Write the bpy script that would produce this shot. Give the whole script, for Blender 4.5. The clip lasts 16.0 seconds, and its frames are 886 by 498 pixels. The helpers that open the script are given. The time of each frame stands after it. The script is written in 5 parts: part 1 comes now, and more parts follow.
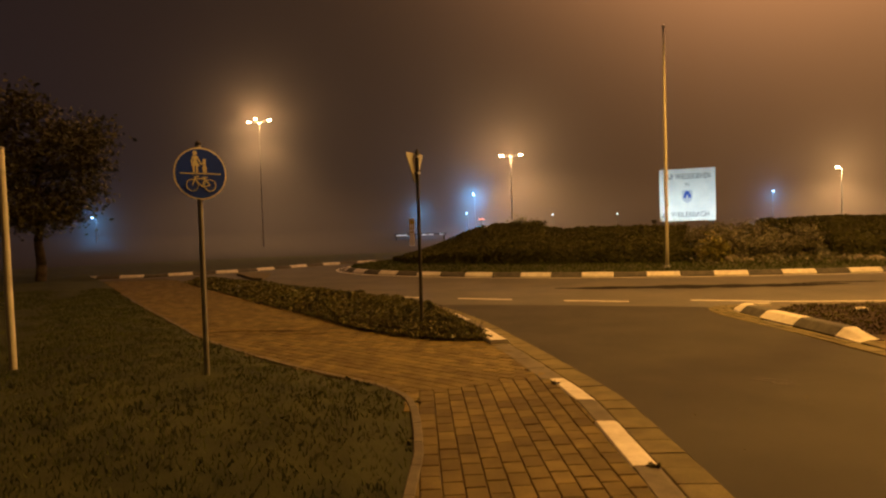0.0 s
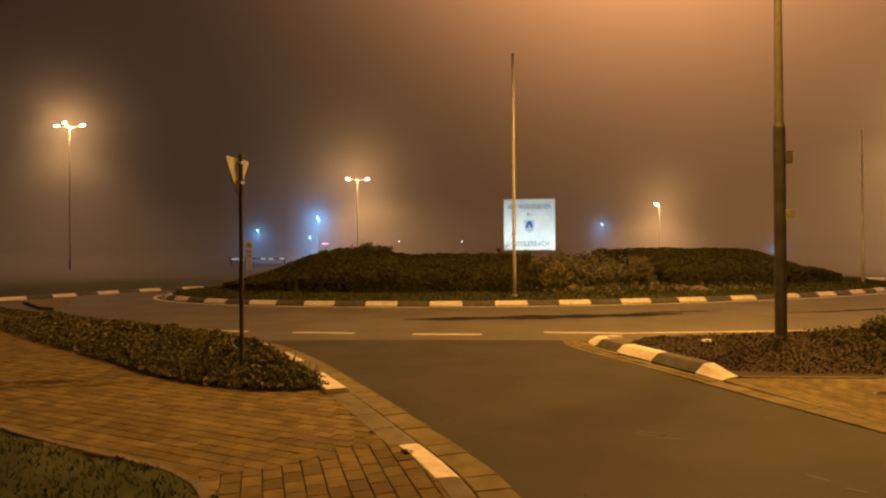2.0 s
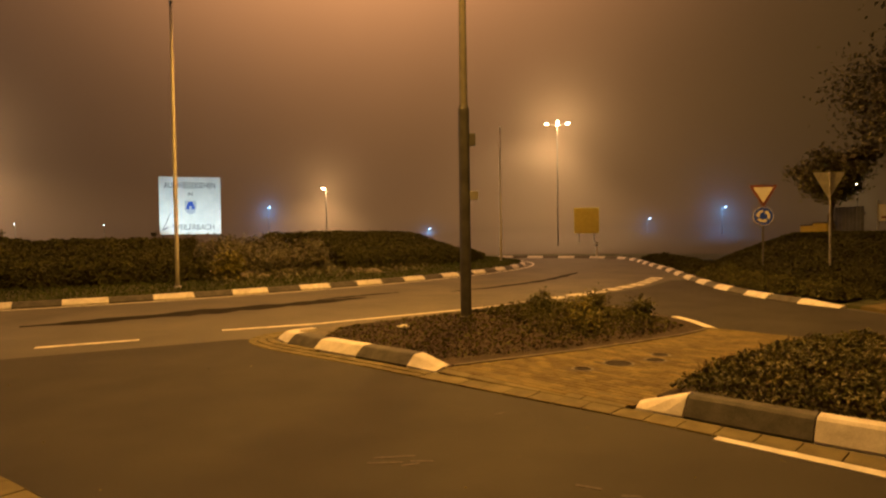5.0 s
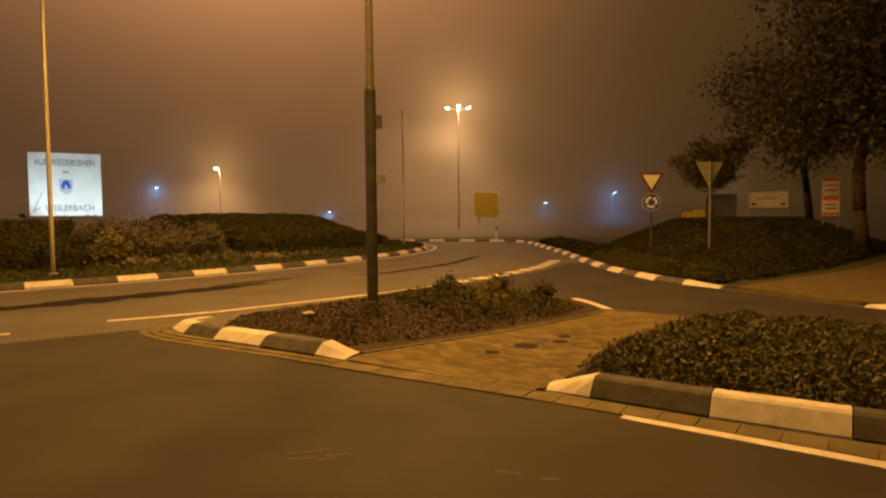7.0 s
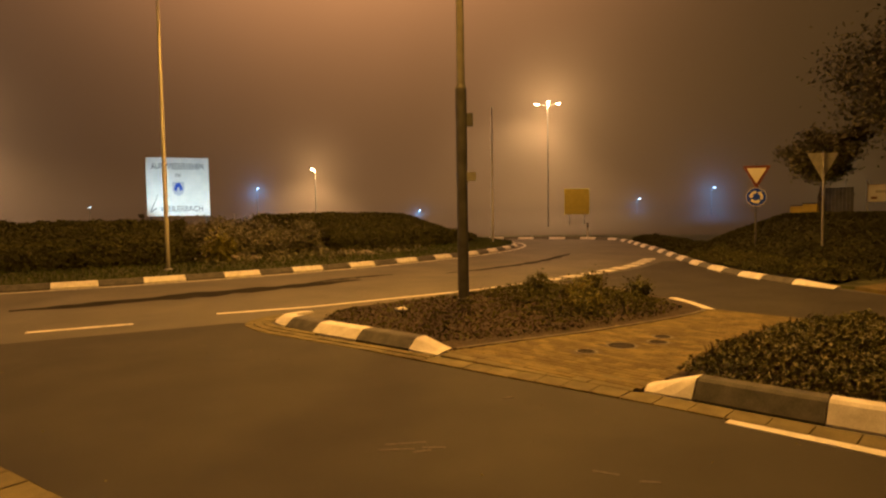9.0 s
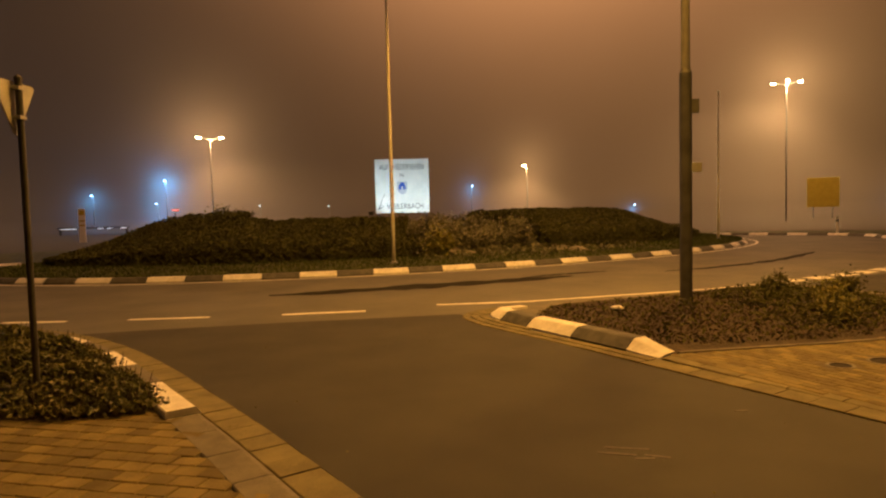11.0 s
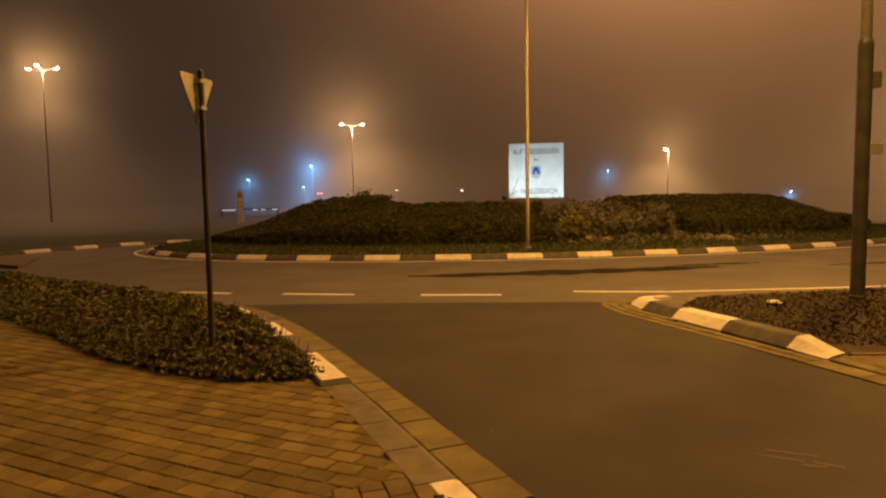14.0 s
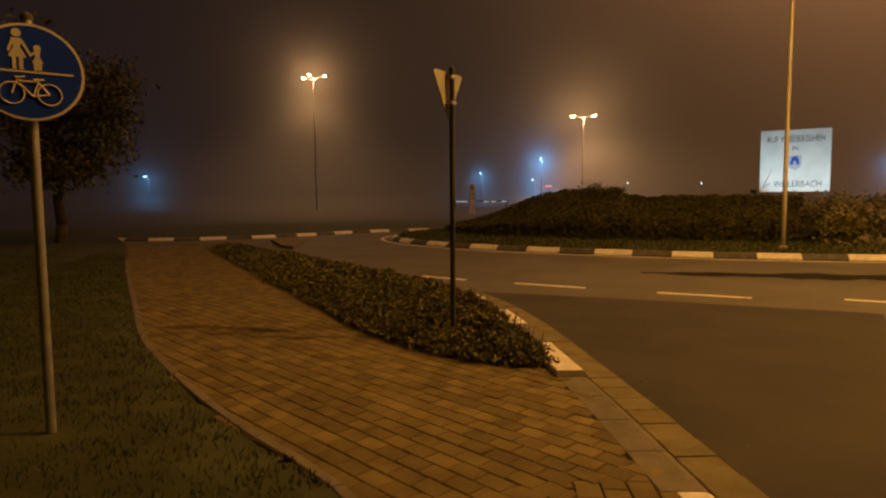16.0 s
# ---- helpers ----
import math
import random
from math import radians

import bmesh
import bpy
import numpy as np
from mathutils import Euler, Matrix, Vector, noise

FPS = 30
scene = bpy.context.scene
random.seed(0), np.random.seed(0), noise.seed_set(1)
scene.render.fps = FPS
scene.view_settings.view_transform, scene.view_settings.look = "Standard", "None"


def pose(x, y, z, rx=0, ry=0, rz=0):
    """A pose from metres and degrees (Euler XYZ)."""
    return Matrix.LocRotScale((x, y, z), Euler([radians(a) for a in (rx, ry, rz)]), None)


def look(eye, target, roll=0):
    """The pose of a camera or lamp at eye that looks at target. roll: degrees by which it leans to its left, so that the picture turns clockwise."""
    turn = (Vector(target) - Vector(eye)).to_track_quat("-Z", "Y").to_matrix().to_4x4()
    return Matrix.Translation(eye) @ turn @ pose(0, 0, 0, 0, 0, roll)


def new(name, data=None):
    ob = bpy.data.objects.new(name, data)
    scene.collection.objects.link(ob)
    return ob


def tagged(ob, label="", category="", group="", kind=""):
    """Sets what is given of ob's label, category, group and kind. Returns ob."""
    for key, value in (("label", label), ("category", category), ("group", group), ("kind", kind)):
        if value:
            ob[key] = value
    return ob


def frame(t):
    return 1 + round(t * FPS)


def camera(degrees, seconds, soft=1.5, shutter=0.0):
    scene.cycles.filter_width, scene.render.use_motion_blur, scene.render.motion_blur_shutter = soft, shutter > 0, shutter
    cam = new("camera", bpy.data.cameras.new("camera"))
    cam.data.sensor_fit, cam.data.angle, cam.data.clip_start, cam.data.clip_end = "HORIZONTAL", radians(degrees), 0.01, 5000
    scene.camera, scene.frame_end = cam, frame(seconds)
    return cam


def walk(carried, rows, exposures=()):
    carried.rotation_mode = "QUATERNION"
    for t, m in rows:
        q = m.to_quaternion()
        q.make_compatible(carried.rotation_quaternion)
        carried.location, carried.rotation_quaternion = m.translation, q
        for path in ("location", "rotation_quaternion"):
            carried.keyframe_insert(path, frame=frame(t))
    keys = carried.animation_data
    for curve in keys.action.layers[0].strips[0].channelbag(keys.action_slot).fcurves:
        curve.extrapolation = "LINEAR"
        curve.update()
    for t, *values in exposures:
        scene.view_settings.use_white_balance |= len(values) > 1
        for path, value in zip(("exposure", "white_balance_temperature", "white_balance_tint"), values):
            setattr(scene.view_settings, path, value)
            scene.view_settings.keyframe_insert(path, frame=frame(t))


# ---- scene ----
cam = camera(70.9, 16.0, soft=2.3)
PATH = [
    (0, (0.761, 0.081, 1.734), (0.698, 2.079, 1.67), -1.6),
    (0.5, (0.766, 0.491, 1.742), (0.871, 2.486, 1.656), -2.0),
    (1, (0.853, 0.898, 1.727), (1.065, 2.886, 1.655), -2.0),
    (1.5, (0.852, 1.278, 1.715), (1.242, 3.239, 1.655), -1.4),
    (2, (0.907, 1.61, 1.711), (1.336, 3.563, 1.722), -0.4),
    (2.5, (0.973, 1.914, 1.71), (1.5, 3.842, 1.64), -0.7),
    (3, (0.946, 2.19, 1.696), (1.649, 4.06, 1.615), -1.5),
    (3.5, (1.027, 2.482, 1.67), (1.847, 4.305, 1.61), -1.1),
    (4, (1.13, 2.775, 1.667), (2.163, 4.485, 1.577), -0.6),
    (4.5, (1.143, 3.038, 1.666), (2.372, 4.613, 1.591), -1.0),
    (5, (1.221, 3.241, 1.673), (2.579, 4.709, 1.623), -0.8),
    (5.2, (1.232, 3.304, 1.673), (2.628, 4.735, 1.604), -0.1),
    (7.3, (1.223, 3.418, 1.697), (2.799, 4.645, 1.589), -0.6),
    (7.5, (1.226, 3.419, 1.696), (2.794, 4.656, 1.586), -0.7),
    (8, (1.213, 3.425, 1.679), (2.75, 4.7, 1.568), -0.8),
    (8.5, (1.229, 3.429, 1.692), (2.694, 4.787, 1.589), -1.2),
    (9, (1.18, 3.445, 1.683), (2.563, 4.886, 1.572), -0.9),
    (9.5, (1.173, 3.458, 1.693), (2.431, 5.009, 1.593), -1.1),
    (10, (1.184, 3.502, 1.684), (2.266, 5.181, 1.57), -1.4),
    (12.3, (1.068, 3.516, 1.687), (1.738, 5.398, 1.583), -0.8),
    (12.5, (1.063, 3.52, 1.687), (1.71, 5.409, 1.576), -0.7),
    (13, (1.035, 3.525, 1.691), (1.651, 5.424, 1.571), -0.4),
    (13.5, (1.015, 3.54, 1.692), (1.57, 5.456, 1.556), -0.6),
    (14, (1.013, 3.543, 1.675), (1.452, 5.489, 1.524), -0.9),
    (14.5, (0.995, 3.552, 1.667), (1.313, 5.52, 1.511), -0.6),
    (15, (0.937, 3.574, 1.651), (1.043, 5.563, 1.469), -0.5),
    (15.5, (0.9, 3.567, 1.654), (0.804, 5.557, 1.48), -0.5),
    (16, (0.875, 3.583, 1.648), (0.604, 5.558, 1.483), -0.4),
]
walk(cam, [(t, look(eye, target, roll)) for t, eye, target, roll in PATH], [(0.0, 0.0), (1.2, 0.04), (2.0, 0.1), (2.8, 0.0), (13.5, 0.0), (14.5, -0.14), (15.3, -0.35), (16.0, -0.44)])

# ---- light: foggy night, sodium street lamps ----
SODIUM = (1.0, 0.455, 0.066)
NEAR_W = 4750.0
FLOOD_W = 300.0
COOL = (0.12, 0.48, 1.0)
world = bpy.data.worlds.new("night")
world.use_nodes = True
world.node_tree.nodes["Background"].inputs[0].default_value = (0.03, 0.018, 0.01, 1)
world.node_tree.nodes["Background"].inputs[1].default_value = 0.3
scene.world = world


def point_lamp(name, place, watts, colour, radius=0.15):
    data = bpy.data.lights.new(name, "POINT")
    data.energy, data.color, data.shadow_soft_size = watts, colour, radius
    ob = new(name, data)
    ob.location = place
    return ob


def down_lamp(name, place, watts, colour, radius=0.2, angle=153):
    data = bpy.data.lights.new(name, "SPOT")
    data.energy, data.color, data.shadow_soft_size = watts, colour, radius
    data.spot_size, data.spot_blend = radians(angle), 0.2
    ob = new(name, data)
    ob.location = place
    return ob


# ---- materials ----
def mat(name, dark, light, rough=0.8, scale=8.0, fine=120.0, bump=0.25, metal=0.0, stain=0.35, piece=0.0, spec=0.4, island=0.0):
    """Two colours mixed by a coarse and a fine noise, with relief. piece: spread of brightness from object to object."""
    m = bpy.data.materials.new(name)
    m.use_nodes = True
    nt = m.node_tree
    nodes, link = nt.nodes, nt.links.new
    b = nodes["Principled BSDF"]
    b.inputs["Roughness"].default_value, b.inputs["Metallic"].default_value = rough, metal
    b.inputs["Specular IOR Level"].default_value = spec
    geo = nodes.new("ShaderNodeNewGeometry")
    big, small = nodes.new("ShaderNodeTexNoise"), nodes.new("ShaderNodeTexNoise")
    for n, sc, d in ((big, scale, 5), (small, fine, 3)):
        n.inputs["Scale"].default_value, n.inputs["Detail"].default_value = sc, d
        link(geo.outputs["Position"], n.inputs["Vector"])
    mix = nodes.new("ShaderNodeMath")
    mix.operation = "MULTIPLY_ADD"
    link(big.outputs["Fac"], mix.inputs[0])
    mix.inputs[1].default_value = 1.0
    sm = nodes.new("ShaderNodeMath")
    sm.operation = "MULTIPLY_ADD"
    link(small.outputs["Fac"], sm.inputs[0])
    sm.inputs[1].default_value, sm.inputs[2].default_value = 1.0 - stain, -0.5 * (1.0 - stain)
    link(sm.outputs[0], mix.inputs[2])
    ramp = nodes.new("ShaderNodeValToRGB")
    ramp.color_ramp.elements[0].position, ramp.color_ramp.elements[1].position = 0.3, 0.72
    ramp.color_ramp.elements[0].color, ramp.color_ramp.elements[1].color = (*dark, 1), (*light, 1)
    link(mix.outputs[0], ramp.inputs[0])
    colour = ramp.outputs[0]
    if piece or island:
        src = nodes.new("ShaderNodeObjectInfo").outputs["Random"] if piece else geo.outputs["Random Per Island"]
        spread = piece or island
        mr = nodes.new("ShaderNodeMapRange")
        mr.inputs["To Min"].default_value, mr.inputs["To Max"].default_value = 1 - spread, 1 + spread
        link(src, mr.inputs["Value"])
        mul = nodes.new("ShaderNodeVectorMath")
        mul.operation = "SCALE"
        link(colour, mul.inputs[0])
        link(mr.outputs[0], mul.inputs["Scale"])
        colour = mul.outputs[0]
    link(colour, b.inputs["Base Color"])
    if bump:
        bp = nodes.new("ShaderNodeBump")
        bp.inputs["Strength"].default_value, bp.inputs["Distance"].default_value = bump, 0.01
        link(mix.outputs[0], bp.inputs["Height"])
        link(bp.outputs[0], b.inputs["Normal"])
    return m


def glow(name, colour, strength):
    m = bpy.data.materials.new(name)
    m.use_nodes = True
    b = m.node_tree.nodes["Principled BSDF"]
    b.inputs["Base Color"].default_value = (0.6, 0.6, 0.6, 1)
    b.inputs["Emission Color"].default_value, b.inputs["Emission Strength"].default_value = (*colour, 1), strength
    return m


M_NEW_ASPHALT = mat("new_asphalt", (0.024, 0.0225, 0.0165), (0.046, 0.0435, 0.032), 0.8, 0.9, 160, 0.35)
M_OLD_ASPHALT = mat("old_asphalt", (0.075, 0.072, 0.056), (0.125, 0.12, 0.094), 0.7, 0.7, 140, 0.3)
M_SCUFF = mat("scuffed_asphalt", (0.042, 0.04, 0.034), (0.085, 0.08, 0.068), 0.7, 30, 120, 0.2)
M_MUD = mat("dirt_streak", (0.012, 0.011, 0.009), (0.03, 0.027, 0.022), 0.95, 3, 60, 0.3, spec=0.1)
M_PATH_STREAK = mat("path_streak", (0.055, 0.042, 0.015), (0.1, 0.078, 0.028), 0.95, 5, 60, 0.2, spec=0.1)
M_GRASS_SOIL = mat("turf", (0.026, 0.032, 0.01), (0.07, 0.076, 0.025), 0.95, 2.2, 60, 0.8)
M_LAWN = mat("lawn_turf", (0.014, 0.021, 0.005), (0.044, 0.052, 0.013), 0.95, 2.2, 60, 0.8)
M_GRASS = mat("grass_blades", (0.03, 0.046, 0.008), (0.068, 0.085, 0.017), 0.75, 1.4, 40, 0.0, island=0.4)
M_SOIL = mat("bark_mulch", (0.011, 0.008, 0.005), (0.042, 0.03, 0.018), 0.95, 9, 90, 1.0, island=0.5)
M_BRICK = mat("clay_pavers", (0.094, 0.074, 0.024), (0.17, 0.134, 0.046), 0.85, 3.5, 110, 0.35, piece=0.3)
M_BRICK_FAR = mat("clay_pavers_far", (0.094, 0.074, 0.024), (0.17, 0.134, 0.046), 0.85, 3.5, 110, 0.35, island=0.3)
M_JOINT = mat("sand_joint", (0.065, 0.055, 0.028), (0.115, 0.095, 0.05), 0.95, 6, 90, 0.4)
M_SLAB = mat("gutter_concrete", (0.11, 0.096, 0.044), (0.18, 0.157, 0.074), 0.85, 4, 90, 0.35, piece=0.13)
M_WHITE = mat("white_kerb_paint", (0.55, 0.53, 0.48), (0.8, 0.78, 0.73), 0.65, 7, 70, 0.2, stain=0.5)
M_BLACK = mat("dark_kerb_paint", (0.05, 0.05, 0.042), (0.11, 0.106, 0.088), 0.7, 6, 80, 0.3)
M_GREYKERB = mat("kerb_concrete", (0.1, 0.092, 0.072), (0.165, 0.15, 0.115), 0.85, 5, 90, 0.35, piece=0.12)
M_LINE = mat("road_marking_paint", (0.5, 0.49, 0.44), (0.78, 0.76, 0.7), 0.7, 5, 60, 0.15, stain=0.5)
M_HEDGE = mat("hedge_leaves", (0.055, 0.058, 0.02), (0.09, 0.092, 0.032), 0.85, 1.2, 20, 0.0, island=0.2, spec=0.15)
M_BANKLEAF = mat("dark_evergreen_leaves", (0.028, 0.03, 0.011), (0.05, 0.05, 0.018), 0.9, 0.8, 20, 0.0, island=0.2, spec=0.1)
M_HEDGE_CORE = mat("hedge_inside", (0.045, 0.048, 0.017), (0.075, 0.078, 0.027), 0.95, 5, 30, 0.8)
M_COVER = mat("ground_cover_leaves", (0.055, 0.066, 0.018), (0.13, 0.118, 0.032), 0.5, 2.5, 20, 0.0, island=0.45)
M_YELLOWLEAF = mat("yellow_green_leaves", (0.1, 0.11, 0.02), (0.22, 0.2, 0.04), 0.5, 2.5, 20, 0.0, island=0.4)
M_GREYLEAF = mat("grey_green_leaves", (0.09, 0.094, 0.06), (0.19, 0.185, 0.12), 0.6, 2.5, 20, 0.0, island=0.4)
M_TREELEAF = mat("tree_leaves", (0.085, 0.088, 0.03), (0.17, 0.165, 0.06), 0.6, 1.2, 20, 0.0, island=0.4)
M_BARK = mat("bark", (0.03, 0.024, 0.016), (0.1, 0.08, 0.055), 0.95, 6, 60, 0.9)
M_GALV = mat("galvanised_steel", (0.3, 0.3, 0.3), (0.46, 0.46, 0.45), 0.45, 8, 90, 0.05, metal=0.7)
M_GREYPAINT = mat("grey_painted_steel", (0.06, 0.06, 0.06), (0.11, 0.11, 0.105), 0.55, 4, 90, 0.1)
# Pole grey made paler, standing in for fog that fades it.
M_HAZY_POST = mat("haze_paled_steel", (0.125, 0.122, 0.115), (0.185, 0.18, 0.17), 0.75, 5, 90, 0.05)
M_DARKPOLE = mat("dark_pole_paint", (0.03, 0.03, 0.03), (0.07, 0.065, 0.06), 0.5, 6, 90, 0.1)
M_ALU = mat("sign_back_aluminium", (0.3, 0.3, 0.29), (0.44, 0.44, 0.42), 0.5, 6, 60, 0.05, metal=0.3)
M_WHITEPOLE = mat("white_pole_lacquer", (0.5, 0.49, 0.46), (0.7, 0.69, 0.66), 0.4, 4, 60, 0.05)
M_SIGNBLUE = mat("blue_sign_film", (0.006, 0.04, 0.5), (0.008, 0.05, 0.6), 0.45, 3, 40, 0.0)
M_SIGNWHITE = mat("white_sign_film", (0.6, 0.6, 0.58), (0.7, 0.7, 0.68), 0.5, 3, 40, 0.0)
M_SIGNRED = mat("red_sign_film", (0.11, 0.028, 0.016), (0.16, 0.04, 0.024), 0.5, 3, 40, 0.0)
M_BOARD = mat("painted_board", (0.64, 0.68, 0.68), (0.8, 0.82, 0.8), 0.6, 1.5, 30, 0.05)
M_INK = mat("dark_lettering", (0.06, 0.07, 0.09), (0.1, 0.11, 0.14), 0.6, 5, 60, 0.0)
M_CRESTBLUE = mat("crest_blue", (0.02, 0.07, 0.42), (0.03, 0.1, 0.5), 0.6, 5, 60, 0.0)
M_CREST = mat("crest_pale", (0.4, 0.45, 0.55), (0.5, 0.55, 0.62), 0.6, 5, 60, 0.0)
M_IRON = mat("cast_iron", (0.014, 0.012, 0.01), (0.035, 0.03, 0.025), 0.85, 20, 120, 0.4, spec=0.2)
# Yellow kept low, so that the far sign looks dimmed by fog.
M_YELLOWSIGN = mat("yellow_sign_film", (0.34, 0.27, 0.03), (0.42, 0.33, 0.04), 0.55, 3, 40, 0.0)
M_ROCK = mat("limestone_rock", (0.16, 0.15, 0.12), (0.36, 0.33, 0.27), 0.9, 4, 40, 0.8)
M_SODIUM = glow("sodium_bulb", (1.0, 0.74, 0.4), 45.0)
M_LED = glow("led_bulb", (0.5, 0.75, 1.0), 9.0)
M_DIMWHITE = glow("dim_white_strip", (0.8, 0.9, 1.0), 0.7)
M_REDLED = glow("red_light", (1.0, 0.05, 0.03), 1.2)


# ---- mesh helpers ----
def mesh_of(name, verts, faces, material, parent=None, label="", smooth=False):
    me = bpy.data.meshes.new(name)
    me.from_pydata([tuple(v) for v in verts], [], faces)
    me.materials.append(material)
    if smooth:
        me.shade_smooth()
    ob = new(name, me)
    if parent:
        ob.parent = parent
    return tagged(ob, label)


def part(name, bm, material, parent=None, label="", smooth=False):
    me = bpy.data.meshes.new(name)
    bm.to_mesh(me)
    bm.free()
    me.materials.append(material)
    if smooth:
        me.shade_smooth()
    ob = new(name, me)
    if parent:
        ob.parent = parent
    return tagged(ob, label)


def empty(name, label, category, place=(0, 0, 0), group="", kind="", turn=0.0):
    ob = new(name)
    ob.matrix_world = pose(*place, 0, 0, turn)
    return tagged(ob, label, category, group, kind)


def add_box(bm, size, centre=(0, 0, 0), bevel=0.0, turn=None):
    m = Matrix.Translation(centre) @ (turn or Matrix()) @ Matrix.Diagonal((*size, 1))
    got = bmesh.ops.create_cube(bm, size=1.0, matrix=m)
    if bevel:
        edges = list({e for v in got["verts"] for e in v.link_edges})
        bmesh.ops.bevel(bm, geom=edges, offset=bevel, segments=2, profile=0.6, affect="EDGES")
    return bm


def add_tube(bm, p, q, r0, r1, sides=12, rings=1):
    """A closed tapered tube from p to q."""
    p, q = Vector(p), Vector(q)
    turn = (q - p).to_track_quat("Z", "Y").to_matrix()
    loops = []
    for k in range(rings + 1):
        f = k / rings
        r = r0 + (r1 - r0) * f
        loops.append([bm.verts.new(p.lerp(q, f) + turn @ Vector((r * math.cos(a), r * math.sin(a), 0))) for a in [2 * math.pi * i / sides for i in range(sides)]])
    for a, b in zip(loops, loops[1:]):
        for i in range(sides):
            bm.faces.new((a[i], a[(i + 1) % sides], b[(i + 1) % sides], b[i]))
    bm.faces.new(list(reversed(loops[0])))
    bm.faces.new(loops[-1])
    return bm


def add_lathe(bm, rows, sides=20, centre=(0, 0, 0)):
    """rows of (radius, z), turned round the upright axis."""
    loops = [[bm.verts.new((centre[0] + r * math.cos(a), centre[1] + r * math.sin(a), centre[2] + z)) for a in [2 * math.pi * i / sides for i in range(sides)]] for r, z in rows]
    for a, b in zip(loops, loops[1:]):
        for i in range(sides):
            bm.faces.new((a[i], a[(i + 1) % sides], b[(i + 1) % sides], b[i]))
    bm.faces.new(list(reversed(loops[0])))
    bm.faces.new(loops[-1])
    return bm


def add_plate(bm, outline, thick, m=None):
    """A flat plate in the x-z plane, its face towards -y; outline of (x, z) runs anticlockwise as seen from -y."""
    m = m or Matrix()
    a = [bm.verts.new(m @ Vector((x, 0, z))) for x, z in outline]
    b = [bm.verts.new(m @ Vector((x, thick, z))) for x, z in outline]
    bm.faces.new(a)
    bm.faces.new(list(reversed(b)))
    n = len(a)
    for i in range(n):
        bm.faces.new((a[i], b[i], b[(i + 1) % n], a[(i + 1) % n]))
    return bm


class Line:
    """A smooth line on the ground through given points, walked by its length."""

    def __init__(self, pts, closed=False, smooth=True):
        pts = [Vector((p[0], p[1])) for p in pts]
        fine = []
        n = len(pts)
        if smooth:
            for i in range(n if closed else n - 1):
                p0, p1, p2, p3 = (pts[(i + k) % n] if closed else pts[min(max(i + k, 0), n - 1)] for k in (-1, 0, 1, 2))
                for j in range(12):
                    t = j / 12
                    fine.append(0.5 * (2 * p1 + (p2 - p0) * t + (2 * p0 - 5 * p1 + 4 * p2 - p3) * t * t + (3 * p1 - p0 - 3 * p2 + p3) * t ** 3))
            fine.append(pts[0] if closed else pts[-1])
        else:
            fine = pts + ([pts[0]] if closed else [])
        self.p = fine
        self.s = [0.0]
        for a, b in zip(fine, fine[1:]):
            self.s.append(self.s[-1] + (b - a).length)
        self.length = self.s[-1]

    def at(self, s):
        s = min(max(s, 0.0), self.length - 1e-6)
        i = int(np.searchsorted(self.s, s, side="right")) - 1
        f = (s - self.s[i]) / max(self.s[i + 1] - self.s[i], 1e-9)
        return self.p[i].lerp(self.p[i + 1], f)

    def left(self, s):
        d = (self.at(min(s + 0.05, self.length)) - self.at(max(s - 0.05, 0))).normalized()
        return Vector((-d.y, d.x))

    def off(self, s, u):
        return self.at(s) + self.left(s) * u

    def side(self, u, step=0.3):
        n = max(2, int(self.length / step))
        return [tuple(self.off(self.length * k / n, u)) for k in range(n + 1)]


def loft(bm, line, s0, s1, profile, base=0.0, steps=None, ends=(1.0, 1.0)):
    """Sweeps a cross-section of (u, z), u to the line's left, from s0 to s1. ends: heights at both ends, for ramps."""
    steps = steps or max(1, int((s1 - s0) / 0.35))
    rings = []
    for k in range(steps + 1):
        f = k / steps
        s = s0 + (s1 - s0) * f
        lift = ends[0] + (ends[1] - ends[0]) * f
        rings.append([bm.verts.new((*line.off(s, u), base + z * lift)) for u, z in profile])
    n = len(profile)
    for a, b in zip(rings, rings[1:]):
        for i in range(n):
            bm.faces.new((a[i], a[(i + 1) % n], b[(i + 1) % n], b[i]))
    bm.faces.new(rings[0])
    bm.faces.new(list(reversed(rings[-1])))
    bmesh.ops.recalc_face_normals(bm, faces=bm.faces[:])
    return bm


def slab(name, pts, z0, z1, material, kind="structure", label="", category="", smooth=False):
    """A flat slab over an outline."""
    bm = bmesh.new()
    top = [bm.verts.new((x, y, z1)) for x, y in pts]
    low = [bm.verts.new((x, y, z0)) for x, y in pts]
    bm.faces.new(top)
    bm.faces.new(list(reversed(low)))
    n = len(pts)
    for i in range(n):
        bm.faces.new((top[i], low[i], low[(i + 1) % n], top[(i + 1) % n]))
    bmesh.ops.recalc_face_normals(bm, faces=bm.faces[:])
    bmesh.ops.triangulate(bm, faces=[f for f in bm.faces if len(f.verts) > 4])
    ob = part(name, bm, material)
    return tagged(ob, label, category, "", kind)


def inside(x, y, poly):
    """Which of the points lie in the outline; x, y are arrays."""
    x, y = np.asarray(x), np.asarray(y)
    got = np.zeros(len(x), bool)
    n = len(poly)
    for i in range(n):
        (x0, y0), (x1, y1) = poly[i], poly[(i + 1) % n]
        if y0 == y1:
            continue
        got ^= ((y0 > y) != (y1 > y)) & (x < (x1 - x0) * (y - y0) / (y1 - y0) + x0)
    return got


